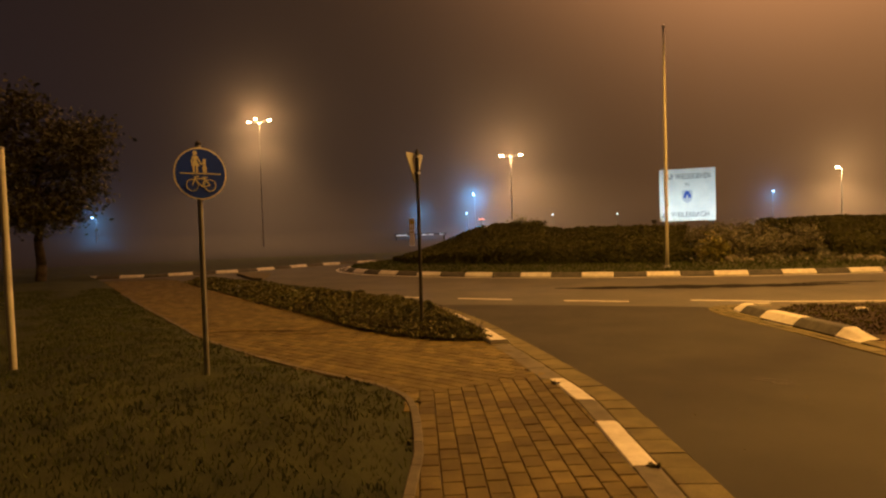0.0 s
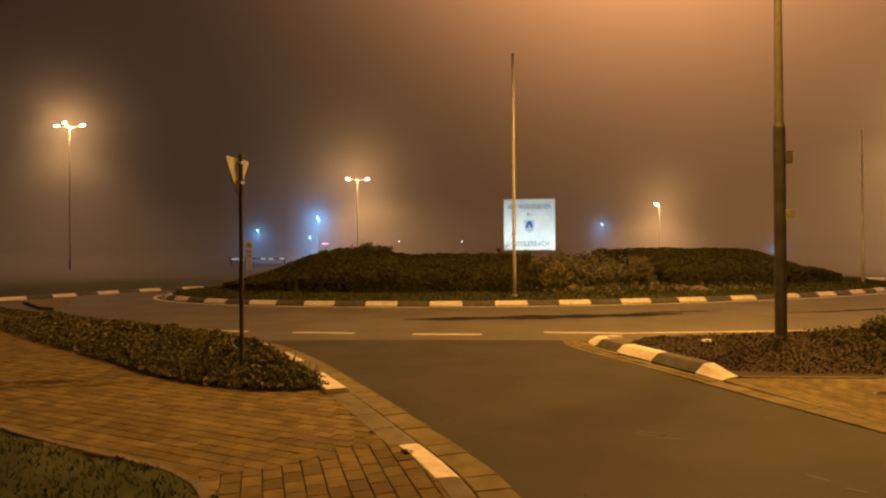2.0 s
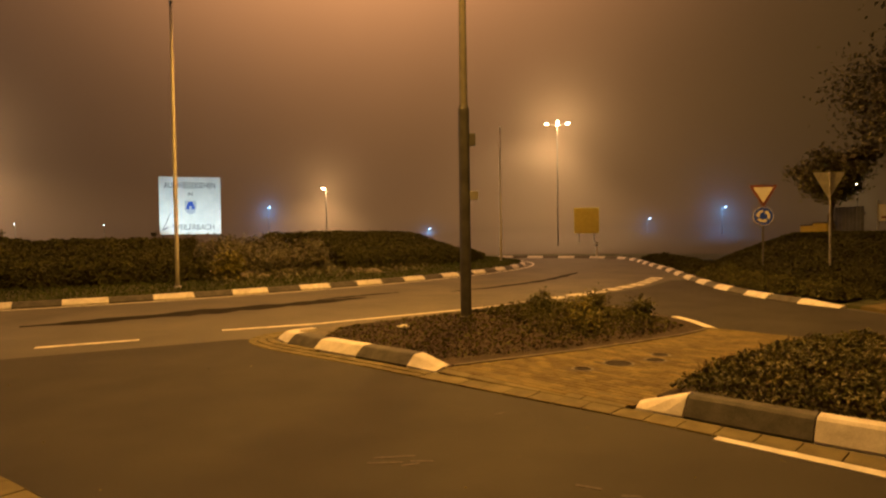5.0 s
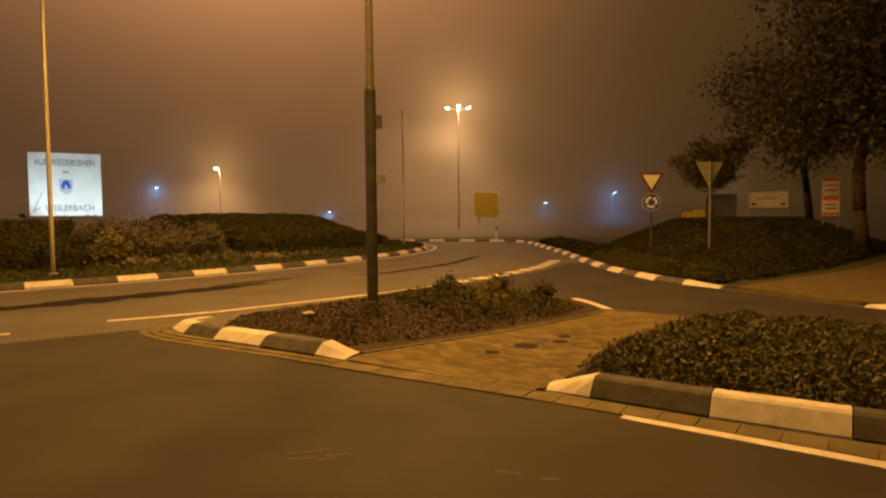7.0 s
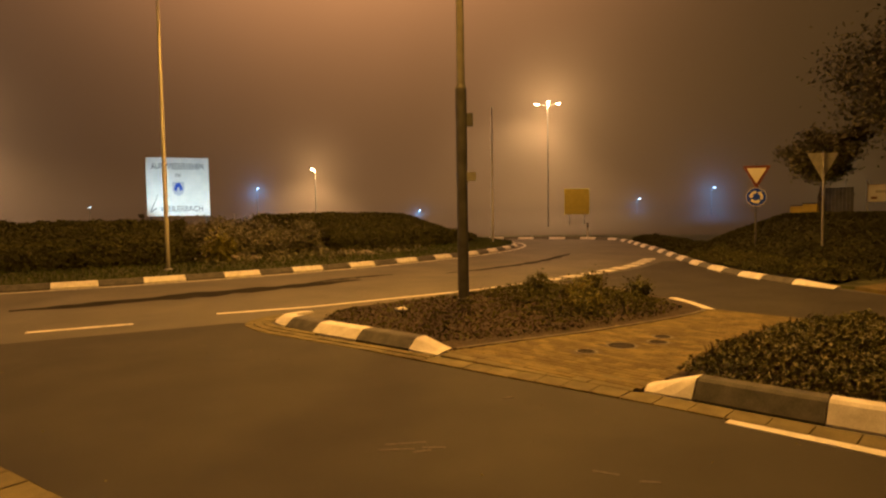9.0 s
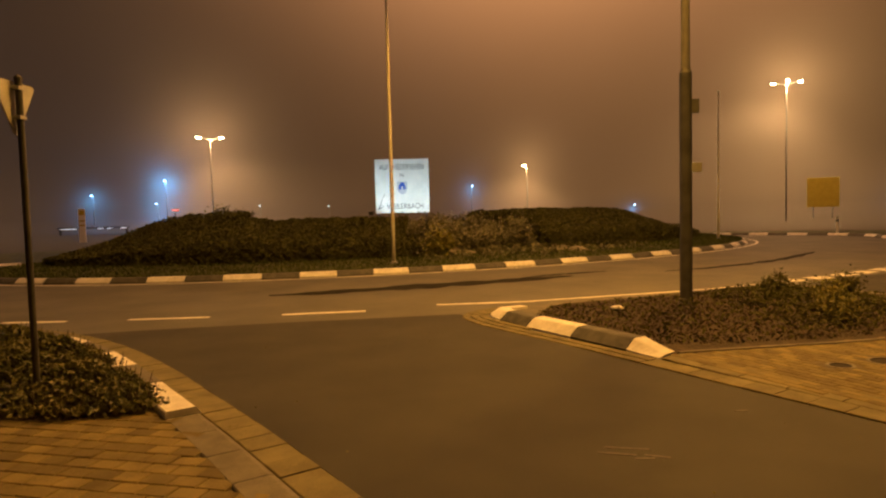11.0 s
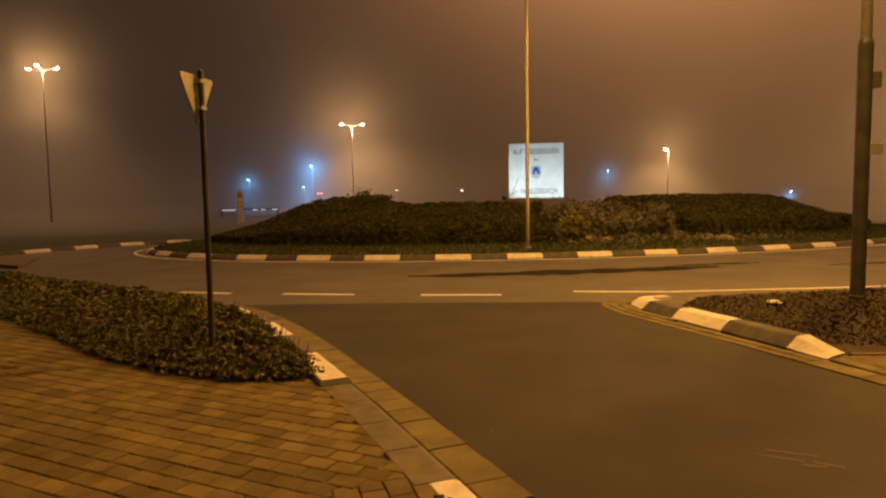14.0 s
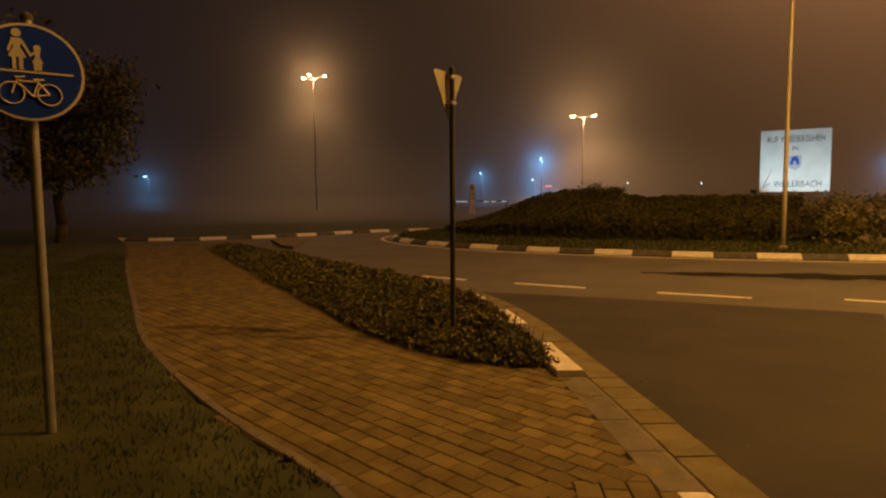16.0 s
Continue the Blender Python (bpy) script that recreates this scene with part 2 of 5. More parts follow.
def edge_distance(x, y, poly):
    best = np.full(len(x), 1e9)
    n = len(poly)
    for i in range(n):
        a, b = np.array(poly[i]), np.array(poly[(i + 1) % n])
        d = b - a
        t = np.clip(((x - a[0]) * d[0] + (y - a[1]) * d[1]) / max(d @ d, 1e-9), 0, 1)
        best = np.minimum(best, np.hypot(x - a[0] - t * d[0], y - a[1] - t * d[1]))
    return best


def scatter_in(poly, count, rng):
    lo, hi = np.min(poly, axis=0), np.max(poly, axis=0)
    xs, ys = np.zeros(0), np.zeros(0)
    while len(xs) < count:
        x, y = rng.uniform(lo[0], hi[0], 4 * count), rng.uniform(lo[1], hi[1], 4 * count)
        k = inside(x, y, poly)
        xs, ys = np.append(xs, x[k]), np.append(ys, y[k])
    return xs[:count], ys[:count]


def waves(x, y, size, seed):
    """Smooth bumps between about -1 and 1."""
    r = np.random.default_rng(seed)
    out = np.zeros(len(x))
    for _ in range(7):
        a, k, ph = r.uniform(0, 2 * np.pi), 2 * np.pi / size * r.uniform(0.6, 1.8), r.uniform(0, 6.28)
        out += np.sin(k * (x * np.cos(a) + y * np.sin(a)) + ph)
    return out / 3.5


def leaf_mesh(name, centre, size, material, rng, parent=None, label="", up=0.3, long=1.7):
    """Many small folded leaves in one mesh: each a pair of quads round a midrib, randomly turned."""
    n = len(centre)
    d = rng.normal(size=(n, 3))
    d[:, 2] = d[:, 2] * 0.7 + up
    d /= np.linalg.norm(d, axis=1)[:, None]
    h = rng.normal(size=(n, 3))
    w = np.cross(d, h)
    w /= np.linalg.norm(w, axis=1)[:, None]
    nrm = np.cross(w, d)
    size = (size * rng.uniform(0.6, 1.25, n))[:, None]
    c = np.asarray(centre)
    tip, root = c + d * size * long * 0.5, c - d * size * long * 0.5
    a, b = c + w * size * 0.5 + nrm * size * 0.18, c - w * size * 0.5 + nrm * size * 0.18
    verts = np.stack([root, a, tip, b], axis=1).reshape(-1, 3)
    i = np.arange(n) * 4
    faces = np.concatenate([np.stack([i, i + 1, i + 2], 1), np.stack([i, i + 2, i + 3], 1)])
    me = bpy.data.meshes.new(name)
    me.from_pydata(verts.tolist(), [], faces.tolist())
    me.materials.append(material)
    ob = new(name, me)
    if parent:
        ob.parent = parent
    return tagged(ob, label)


def blades(name, x, y, z, height, material, rng, parent=None, label="", width=0.012):
    """Grass blades: bent triangles."""
    n = len(x)
    a, lean = rng.uniform(0, 2 * np.pi, n), rng.uniform(0.1, 0.75, n)
    hh = height * rng.uniform(0.5, 1.3, n)
    b = rng.uniform(0, 2 * np.pi, n)
    dx, dy = np.cos(a) * width, np.sin(a) * width
    v0, v1 = np.stack([x - dx, y - dy, z], 1), np.stack([x + dx, y + dy, z], 1)
    v2 = np.stack([x + np.cos(b) * hh * lean, y + np.sin(b) * hh * lean, z + hh], 1)
    verts = np.stack([v0, v1, v2], 1).reshape(-1, 3)
    i = np.arange(n) * 3
    me = bpy.data.meshes.new(name)
    me.from_pydata(verts.tolist(), [], np.stack([i, i + 1, i + 2], 1).tolist())
    me.materials.append(material)
    ob = new(name, me)
    if parent:
        ob.parent = parent
    return tagged(ob, label)


# ---- the fog backdrop that closes the view, lamp glow in its emission ----
def fog_backdrop():
    m = bpy.data.materials.new("fog_with_glow")
    m.use_nodes = True
    nt = m.node_tree
    nodes, link = nt.nodes, nt.links.new
    b = nodes["Principled BSDF"]
    b.inputs["Base Color"].default_value = (0.103, 0.101, 0.1, 1)
    b.inputs["Roughness"].default_value, b.inputs["Specular IOR Level"].default_value = 1.0, 0.0
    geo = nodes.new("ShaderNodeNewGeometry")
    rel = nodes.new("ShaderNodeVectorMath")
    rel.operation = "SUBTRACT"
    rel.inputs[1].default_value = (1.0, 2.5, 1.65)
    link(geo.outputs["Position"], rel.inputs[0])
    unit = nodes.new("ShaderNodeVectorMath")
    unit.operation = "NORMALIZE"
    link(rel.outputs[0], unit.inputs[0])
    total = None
    for az, el, power, colour in FOG_GLOW:
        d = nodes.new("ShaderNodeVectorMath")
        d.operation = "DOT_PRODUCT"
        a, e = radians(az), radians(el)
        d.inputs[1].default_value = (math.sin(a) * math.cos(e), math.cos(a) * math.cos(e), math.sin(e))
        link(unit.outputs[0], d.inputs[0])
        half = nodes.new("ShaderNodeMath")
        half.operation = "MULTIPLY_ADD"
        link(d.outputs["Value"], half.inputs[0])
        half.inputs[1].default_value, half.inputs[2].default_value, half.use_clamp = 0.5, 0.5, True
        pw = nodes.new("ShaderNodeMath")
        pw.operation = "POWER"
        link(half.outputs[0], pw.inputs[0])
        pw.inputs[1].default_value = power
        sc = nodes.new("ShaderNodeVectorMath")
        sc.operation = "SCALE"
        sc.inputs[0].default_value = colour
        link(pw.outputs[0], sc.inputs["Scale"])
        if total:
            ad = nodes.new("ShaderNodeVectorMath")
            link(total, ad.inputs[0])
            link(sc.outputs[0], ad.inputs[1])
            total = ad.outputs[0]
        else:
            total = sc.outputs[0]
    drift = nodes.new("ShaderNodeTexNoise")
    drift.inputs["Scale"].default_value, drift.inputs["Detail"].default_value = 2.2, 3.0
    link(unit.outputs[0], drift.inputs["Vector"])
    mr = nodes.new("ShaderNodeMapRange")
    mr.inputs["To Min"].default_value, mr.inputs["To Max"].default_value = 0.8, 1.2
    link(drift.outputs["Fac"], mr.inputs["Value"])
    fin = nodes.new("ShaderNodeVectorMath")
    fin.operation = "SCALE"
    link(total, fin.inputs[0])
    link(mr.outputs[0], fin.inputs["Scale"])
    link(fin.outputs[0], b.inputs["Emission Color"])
    # Glow fades near the ground so the far edge looks hazy.
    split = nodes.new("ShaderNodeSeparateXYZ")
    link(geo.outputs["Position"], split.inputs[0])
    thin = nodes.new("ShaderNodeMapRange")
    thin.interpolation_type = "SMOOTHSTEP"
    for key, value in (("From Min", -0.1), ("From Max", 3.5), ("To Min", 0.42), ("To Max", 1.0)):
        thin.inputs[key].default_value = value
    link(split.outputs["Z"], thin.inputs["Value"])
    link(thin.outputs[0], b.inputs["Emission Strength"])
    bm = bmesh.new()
    # Low rows slope inward, a surface standing in for ground haze.
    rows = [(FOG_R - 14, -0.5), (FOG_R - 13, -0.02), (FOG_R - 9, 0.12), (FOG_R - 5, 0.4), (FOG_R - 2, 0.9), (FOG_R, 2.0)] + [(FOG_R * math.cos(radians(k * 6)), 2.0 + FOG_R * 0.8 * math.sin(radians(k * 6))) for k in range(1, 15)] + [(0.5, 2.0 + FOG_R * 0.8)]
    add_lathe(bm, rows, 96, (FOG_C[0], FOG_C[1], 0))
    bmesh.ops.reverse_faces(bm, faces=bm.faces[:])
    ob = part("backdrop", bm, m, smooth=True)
    return tagged(ob, "night fog backdrop, brown lamp glow painted into its emission", "fog", kind="structure")


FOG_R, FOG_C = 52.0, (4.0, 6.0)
# Haze glow about the lamps, put into the backdrop's emission lobe by lobe.
FOG_GLOW = [
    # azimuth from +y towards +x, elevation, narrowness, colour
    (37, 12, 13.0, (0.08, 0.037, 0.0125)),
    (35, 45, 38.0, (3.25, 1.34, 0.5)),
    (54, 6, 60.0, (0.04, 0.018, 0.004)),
    # No lamp here: unseen overhead glow added as fill.
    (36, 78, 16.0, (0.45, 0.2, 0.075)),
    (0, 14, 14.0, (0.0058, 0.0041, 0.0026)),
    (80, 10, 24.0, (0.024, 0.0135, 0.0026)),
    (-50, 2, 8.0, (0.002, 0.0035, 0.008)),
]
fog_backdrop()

# ---- ground and roads ----
bm = bmesh.new()
add_lathe(bm, [(FOG_R + 1, -0.6), (FOG_R + 1, -0.03), (FOG_R * 0.5, -0.03), (0.5, -0.03)], 64, (FOG_C[0], FOG_C[1], 0))
tagged(part("ground", bm, M_GRASS_SOIL), "dark grassy ground running off into the fog", "ground", kind="structure")

KERB_L = Line([(2.45, -9), (2.45, -4), (2.45, 0), (2.42, 3.98), (2.39, 4.9), (2.33, 6.2), (2.18, 7.06), (2.04, 7.76), (1.85, 8.66), (1.54, 9.96), (1.17, 11.45), (0.62, 13.1), (-0.15, 14.55), (-1.3, 16.0), (-2.6, 17.5), (-4.2, 19.3), (-6, 21.2), (-8.3, 23.6), (-11, 26.3)])
EDGE_L = Line([(0.36, -9), (0.36, -4), (0.38, 0), (0.41, 4.04), (0.41, 4.88), (0.24, 6.2), (-0.08, 6.78), (-0.45, 7.15), (-0.95, 7.55), (-1.71, 8.25), (-2.62, 9.18), (-3.61, 10.31), (-5.2, 12.5), (-8.3, 16.8), (-11.8, 21.9), (-14, 25)])
BED_L = Line([(1.2, 9.42), (0.95, 9.42), (0.42, 9.52), (-0.28, 9.99), (-1.14, 10.88), (-2.29, 12.54), (-3.99, 14.83), (-6.29, 18.14), (-9.16, 22.07), (-11.68, 25.6)])
KERB_R = Line([(14.1, -6), (14.2, 0), (14.3, 3.5), (14.6, 4.7), (15.1, 5.6), (15.75, 6.7), (16.3, 8.0), (17.05, 9.15), (18.4, 10.55), (19.75, 11.7), (21.9, 13.35), (25.4, 15.9), (28.7, 18.5), (32.6, 21.6), (34.4, 23.8), (34.2, 26.2), (32.6, 29.6), (30, 35)])
ISL_C, ISL_A, ISL_B = (12.3, 29.1), 17.0, 9.0
OVAL = Line([(ISL_C[0] + ISL_A * math.cos(radians(a)), ISL_C[1] + ISL_B * math.sin(radians(a))) for a in range(-200, 160, 6)], closed=True)


def s_near(line, x, y):
    return min((((line.at(s).x - x) ** 2 + (line.at(s).y - y) ** 2), s) for s in np.arange(0, line.length, 0.02))[1]


slab("road", [(-22, 60), (-22, -8), (20, -8), (48, 10), (48, 60)], -0.2, 0.0, M_OLD_ASPHALT, label="worn grey asphalt of the roundabout carriageway", category="road")
s_a = s_near(KERB_L, -0.1, 14.5)
approach = [tuple(KERB_L.at(s)) for s in np.arange(0.5, s_a, 0.4)] + [(0.9, 14.15), (2.9, 13.65), (4.4, 13.2), (5.6, 12.86), (5.85, 12.6), (5.62, 11.84), (5.7, 10.4), (5.92, 8.0), (6.15, 6.0), (6.25, 4.2), (6.35, 2), (6.5, -7.5)]
slab("approach_road", approach, -0.1, 0.006, M_NEW_ASPHALT, label="smooth dark new asphalt of the approach lane", category="road")
exit_road = [(11.65, -7.5), (11.45, 3), (11.5, 6.5), (11.7, 7.9), (12.5, 8.8), (13.0, 10.0), (13.3, 11.4), (13.5, 12.3), (15.5, 12.5), (18, 12.6), (20.8, 13.3)] + [tuple(KERB_R.off(s, 0.0)) for s in np.arange(s_near(KERB_R, 21.3, 13), 1.0, -0.5)]
slab("exit_road", exit_road, -0.1, 0.005, M_NEW_ASPHALT, label="dark asphalt of the exit lane", category="road")

# ---- kerbs of the left side: gutter slabs and flat kerbstones ----
gutter = empty("gutter", "row of square concrete gutter slabs along the lane", "gutter", kind="structure")
s_end = s_near(KERB_L, -6.0, 21.2)
s = s_near(KERB_L, 2.45, -1.0)
rng = np.random.default_rng(5)
while s < s_end:
    n = 0.287
    bm = bmesh.new()
    h = 0.014 + rng.uniform(-0.003, 0.003)
    loft(bm, KERB_L, s + 0.006, s + n - 0.006, [(0.004, -0.08), (0.004, h - 0.006), (0.012, h), (0.285, h + 0.004), (0.293, h - 0.004), (0.293, -0.08)], steps=1)
    part("slab", bm, M_SLAB, gutter)
    s += n
kerb_left = empty("kerb", "flat kerb painted white and dark beside brick paving", "kerb", kind="structure")
y_marks = [(-1.5, 0), (-0.5, 1), (0.5, 0), (1.5, 1), (2.5, 0), (3.5, 0), (4.45, 1), (5.5, 0), (6.2, 1), (7.1, 0), (7.65, 0), (8.2, 0), (8.75, 0), (9.28, 1), (10.35, 0), (11.35, 1), (12.3, 0), (13.2, 1), (14.0, 0), (14.8, 1), (15.6, 0), (16.4, 1), (17.2, 0), (18.0, 1), (18.8, 0), (19.6, 1), (20.3, 0), (21, 1)]


def s_at_y(line, y):
    return min((abs(line.at(s).y - y), s) for s in np.arange(0, line.length, 0.02))[1]


for (y0, white), (y1, _) in zip(y_marks, y_marks[1:]):
    bm = bmesh.new()
    a, b = s_at_y(KERB_L, y0), s_at_y(KERB_L, y1)
    h = 0.03 if y0 < 9 else 0.09
    w = 0.5 if y0 < 6.5 else 0.585
    loft(bm, KERB_L, a + 0.005, b - 0.005, [(0.3, -0.08), (0.3, h * 0.45), (0.34, h), (w - 0.01, h + 0.004), (w, h - 0.008), (w, -0.08)])
    part("kerbstone", bm, M_WHITE if white else M_GREYKERB, kerb_left, "white painted kerbstone" if white else "")

# ---- footpath ----
s0, s1 = s_near(KERB_L, 2.45, -8), s_near(KERB_L, 1.75, 9.35)
path_poly = [tuple(p) for p in [KERB_L.off(k, 0.505 if KERB_L.at(k).y < 7.1 else 0.59) for k in np.arange(s0, s1, 0.25)]] + BED_L.side(0.0, 0.5) + list(reversed(EDGE_L.side(0.0, 0.5)))
slab("footpath", path_poly, -0.1, 0.012, M_JOINT, label="brick-paved foot and cycle path between verge and planting", category="pavement")
footpath = bpy.data.objects["footpath"]
edging = empty("path_edging", "narrow concrete edging between path and lawn", "edging", kind="structure")
s = s_near(EDGE_L, 0.38, -2)
while s < EDGE_L.length - 8:
    bm = bmesh.new()
    n = 0.5 if s < 16 else 1.0
    loft(bm, EDGE_L, s + 0.004, s + n - 0.004, [(-0.005, -0.1), (-0.005, 0.032), (0.004, 0.04), (0.066, 0.042), (0.075, 0.034), (0.075, -0.1)], steps=2)
    part("edging_stone", bm, M_GREYKERB, edging)
    s += n

# ---- verge ----
verge_poly = [tuple(EDGE_L.off(s, 0.075)) for s in np.arange(0.5, EDGE_L.length, 0.4)] + [(-16, 27), (-30, 34), (-50, 34), (-52, -8), (0, -8)]


def verge_height(x, y):
    d = edge_distance(np.atleast_1d(x), np.atleast_1d(y), verge_poly[:-5])
    return 0.03 + 0.13 * np.clip(d / 2.0, 0, 1) ** 0.8 + 0.018 * waves(np.atleast_1d(x), np.atleast_1d(y), 1.3, 3)


bm = bmesh.new()
top = [bm.verts.new((x, y, 0.03)) for x, y in verge_poly]
f = bm.faces.new(top)
bmesh.ops.triangulate(bm, faces=[f])
low = [bm.verts.new((x, y, -0.1)) for x, y in verge_poly]
for i in range(len(low)):
    bm.faces.new((top[i], low[i], low[(i + 1) % len(low)], top[(i + 1) % len(low)]))
for k in range(3):
    bmesh.ops.subdivide_edges(bm, edges=[e for e in bm.edges if e.calc_length() > 1.6], cuts=2)
    bmesh.ops.triangulate(bm, faces=bm.faces[:])
tops = [v for v in bm.verts if v.co.z > 0.02]
hs = verge_height(np.array([v.co.x for v in tops]), np.array([v.co.y for v in tops]))
for v, h in zip(tops, hs):
    v.co.z = h
bmesh.ops.recalc_face_normals(bm, faces=bm.faces[:])
tagged(part("lawn", bm, M_LAWN, smooth=True), "mown damp lawn beside the footpath", "lawn", kind="structure")

# ---- roundabout island ----
oval_poly = OVAL.side(0.0, 0.8)[:-1]


def island_depth(x, y):
    """How far inside the oval, in metres."""
    return edge_distance(x, y, oval_poly) * np.where(inside(x, y, oval_poly), 1, -1)


def island_ground(x, y):
    d = np.clip(island_depth(x, y), 0, 9)
    return 0.04 + 0.09 * np.clip(d / 0.6, 0, 1) + 0.075 * np.clip(d, 0, 3) + 0.12 * np.clip(d - 3, 0, 3.2) + 0.02 * waves(x, y, 2.5, 8)


def height_sheet(name, x0, x1, y0, y1, step, height, keep, material, skirt=-0.1):
    """A sheet over a grid, kept where keep() holds."""
    xs, ys = np.arange(x0, x1 + step, step), np.arange(y0, y1 + step, step)
    gx, gy = np.meshgrid(xs, ys)
    x, y = gx.ravel(), gy.ravel()
    z, k = height(x, y), keep(x, y)
    nx = len(xs)
    verts = np.stack([x, y, z], 1).tolist()
    faces = []
    kk = k.reshape(gx.shape)
    for j in range(len(ys) - 1):
        for i in range(nx - 1):
            if kk[j, i] and kk[j, i + 1] and kk[j + 1, i] and kk[j + 1, i + 1]:
                a = j * nx + i
                faces.append((a, a + 1, a + nx + 1, a + nx))
    me = bpy.data.meshes.new(name)
    me.from_pydata(verts, [], faces)
    me.materials.append(material)
    me.shade_smooth()
    bm2 = bmesh.new()
    bm2.from_mesh(me)
    bmesh.ops.delete(bm2, geom=[v for v in bm2.verts if not v.link_faces], context="VERTS")
    rim = bmesh.ops.extrude_edge_only(bm2, edges=[e for e in bm2.edges if e.is_boundary])
    for v in rim["geom"]:
        if isinstance(v, bmesh.types.BMVert):
            v.co.z += skirt
    bm2.to_mesh(me)
    bm2.free()
    return new(name, me)


mound = height_sheet("roundabout_island", -5, 30, 19.5, 39, 0.4, island_ground, lambda x, y: island_depth(x, y) > 0.03, M_GRASS_SOIL)
tagged(mound, "raised grassy island in the middle of the roundabout", "island", kind="structure")

kerb_island = empty("island_kerb", "sloping kerb painted in white and dark blocks round the island", "kerb", kind="structure")
s_k = s_near(OVAL, 6.77, 20.64)
BLOCK = 1.03
count = int(OVAL.length / BLOCK / 2) * 2
BLOCK = OVAL.length / count
for k in range(count):
    s = (s_k + k * BLOCK) % OVAL.length
    if s + BLOCK > OVAL.length:
        continue
    white = k % 2 == 0
    bm = bmesh.new()
    loft(bm, OVAL, s + 0.006, s + BLOCK - 0.006, [(0.0, -0.05), (0.0, 0.03), (0.11, 0.13), (0.14, 0.145), (0.25, 0.145), (0.26, -0.05)], steps=2)
    part("kerbstone", bm, M_WHITE if white else M_BLACK, kerb_island, "white painted kerbstone" if white else "dark painted kerbstone")

line_in = empty("edge_line", "thin white line on the asphalt round the island", "road marking", kind="structure")
bm = bmesh.new()
loft(bm, OVAL, 0.2, OVAL.length - 0.2, [(-0.42, -0.01), (-0.42, 0.004), (-0.3, 0.004), (-0.3, -0.01)], steps=160)
part("painted_line", bm, M_LINE, line_in)

# ---- road markings ----
marks = empty("lane_dashes", "broken white line where the approach meets the roundabout", "road marking", kind="structure")


def stripe(parent, p, q, width, z=0.004, material=None):
    p, q = Vector(p), Vector(q)
    d = (q - p).normalized()
    n = Vector((-d.y, d.x)) * width / 2
    bm = bmesh.new()
    c = [p + n, p - n, q - n, q + n]
    top = [bm.verts.new((*v, z)) for v in c]
    low = [bm.verts.new((*v, -0.01)) for v in c]
    bm.faces.new(top)
    for i in range(4):
        bm.faces.new((top[i], low[i], low[(i + 1) % 4], top[(i + 1) % 4]))
    bmesh.ops.recalc_face_normals(bm, faces=bm.faces[:])
    return part("painted_dash", bm, material or M_LINE, parent)


for p, q in (((-3.5, 18.3), (-2.5, 17.35)), ((-1.36, 16.42), (-0.36, 15.9)), ((0.63, 15.5), (1.9, 14.98)), ((3.07, 14.52), (4.45, 14.08)), ((5.82, 14.05), (7.35, 13.47))):
    stripe(marks, p, q, 0.15)
side_line = empty("solid_line", "solid white line along the splitter island", "road marking", kind="structure")
SOLID = Line([(7.35, 13.47), (9.08, 13.2), (10.8, 12.92), (12.3, 12.8), (13.5, 12.82)])
bm = bmesh.new()
loft(bm, SOLID, 0, SOLID.length, [(-0.06, -0.01), (-0.06, 0.004), (0.06, 0.004), (0.06, -0.01)], steps=20)
part("painted_line", bm, M_LINE, side_line)
wide = empty("block_line", "broad white block markings across the exit lane", "road marking", kind="structure")
BROAD = Line([(13.7, 12.9), (15.6, 12.9), (17.4, 13.1), (19.3, 13.45), (22.4, 14.5)])
s = 0.0
while s < BROAD.length - 0.6:
    bm = bmesh.new()
    loft(bm, BROAD, s, s + 0.6, [(-0.22, -0.01), (-0.22, 0.009), (0.2, 0.009), (0.2, -0.01)], steps=1)
    part("painted_block", bm, M_LINE, wide)
    s += 0.95
edge_r = empty("edge_line", "white edge line beside the splitter kerb", "road marking", kind="structure")
stripe(edge_r, (6.17, 5.4), (6.26, 3.0), 0.13, 0.011)
stripe(edge_r, (6.26, 3.0), (6.4, -3.0), 0.13, 0.011)

# dirt left by tyres on the road, and dark streaks on the path
def streak(pts, width, seed, z=0.0045, label="dark smear of dirt on the asphalt", material=None):
    line = Line(pts)
    rng = np.random.default_rng(seed)
    bm = bmesh.new()
    n = 26
    a, b = [], []
    for k in range(n + 1):
        s = line.length * k / n
        w = width * math.sin(math.pi * min(max(k / n, 0.02), 0.98)) ** 0.5 * rng.uniform(0.55, 1.25)
        o = rng.uniform(-0.06, 0.06)
        a.append(bm.verts.new((*line.off(s, w / 2 + o), z)))
        b.append(bm.verts.new((*line.off(s, -w / 2 + o), z)))
    for i in range(n):
        bm.faces.new((a[i], b[i], b[i + 1], a[i + 1]))
    ob = part("road_dirt_path_streak", bm, material or M_MUD)
    return tagged(ob, label, "dirt", "dirt on the road", "structure")


SCUFFS = (((4.1, 6.74), (4.22, 6.62)), ((4.66, 5.34), (4.74, 5.24)), ((3.85, 6.93), (4.05, 6.76)), ((3.95, 6.98), (4.2, 6.8)), ((4.0, 6.72), (4.12, 6.66)), ((4.6, 5.64), (4.66, 5.48)), ((5.4, 7.1), (5.5, 7.06)))
streak([(3.3, 17.35), (5.5, 17.1), (8.0, 16.85), (10.9, 16.7)], 1.0, 1)
streak([(9.6, 17.2), (10.6, 17.25), (12.4, 17.2)], 0.3, 2)
streak([(13.5, 16.2), (16, 16.2), (19, 16.8), (22.5, 18.2)], 0.4, 3)

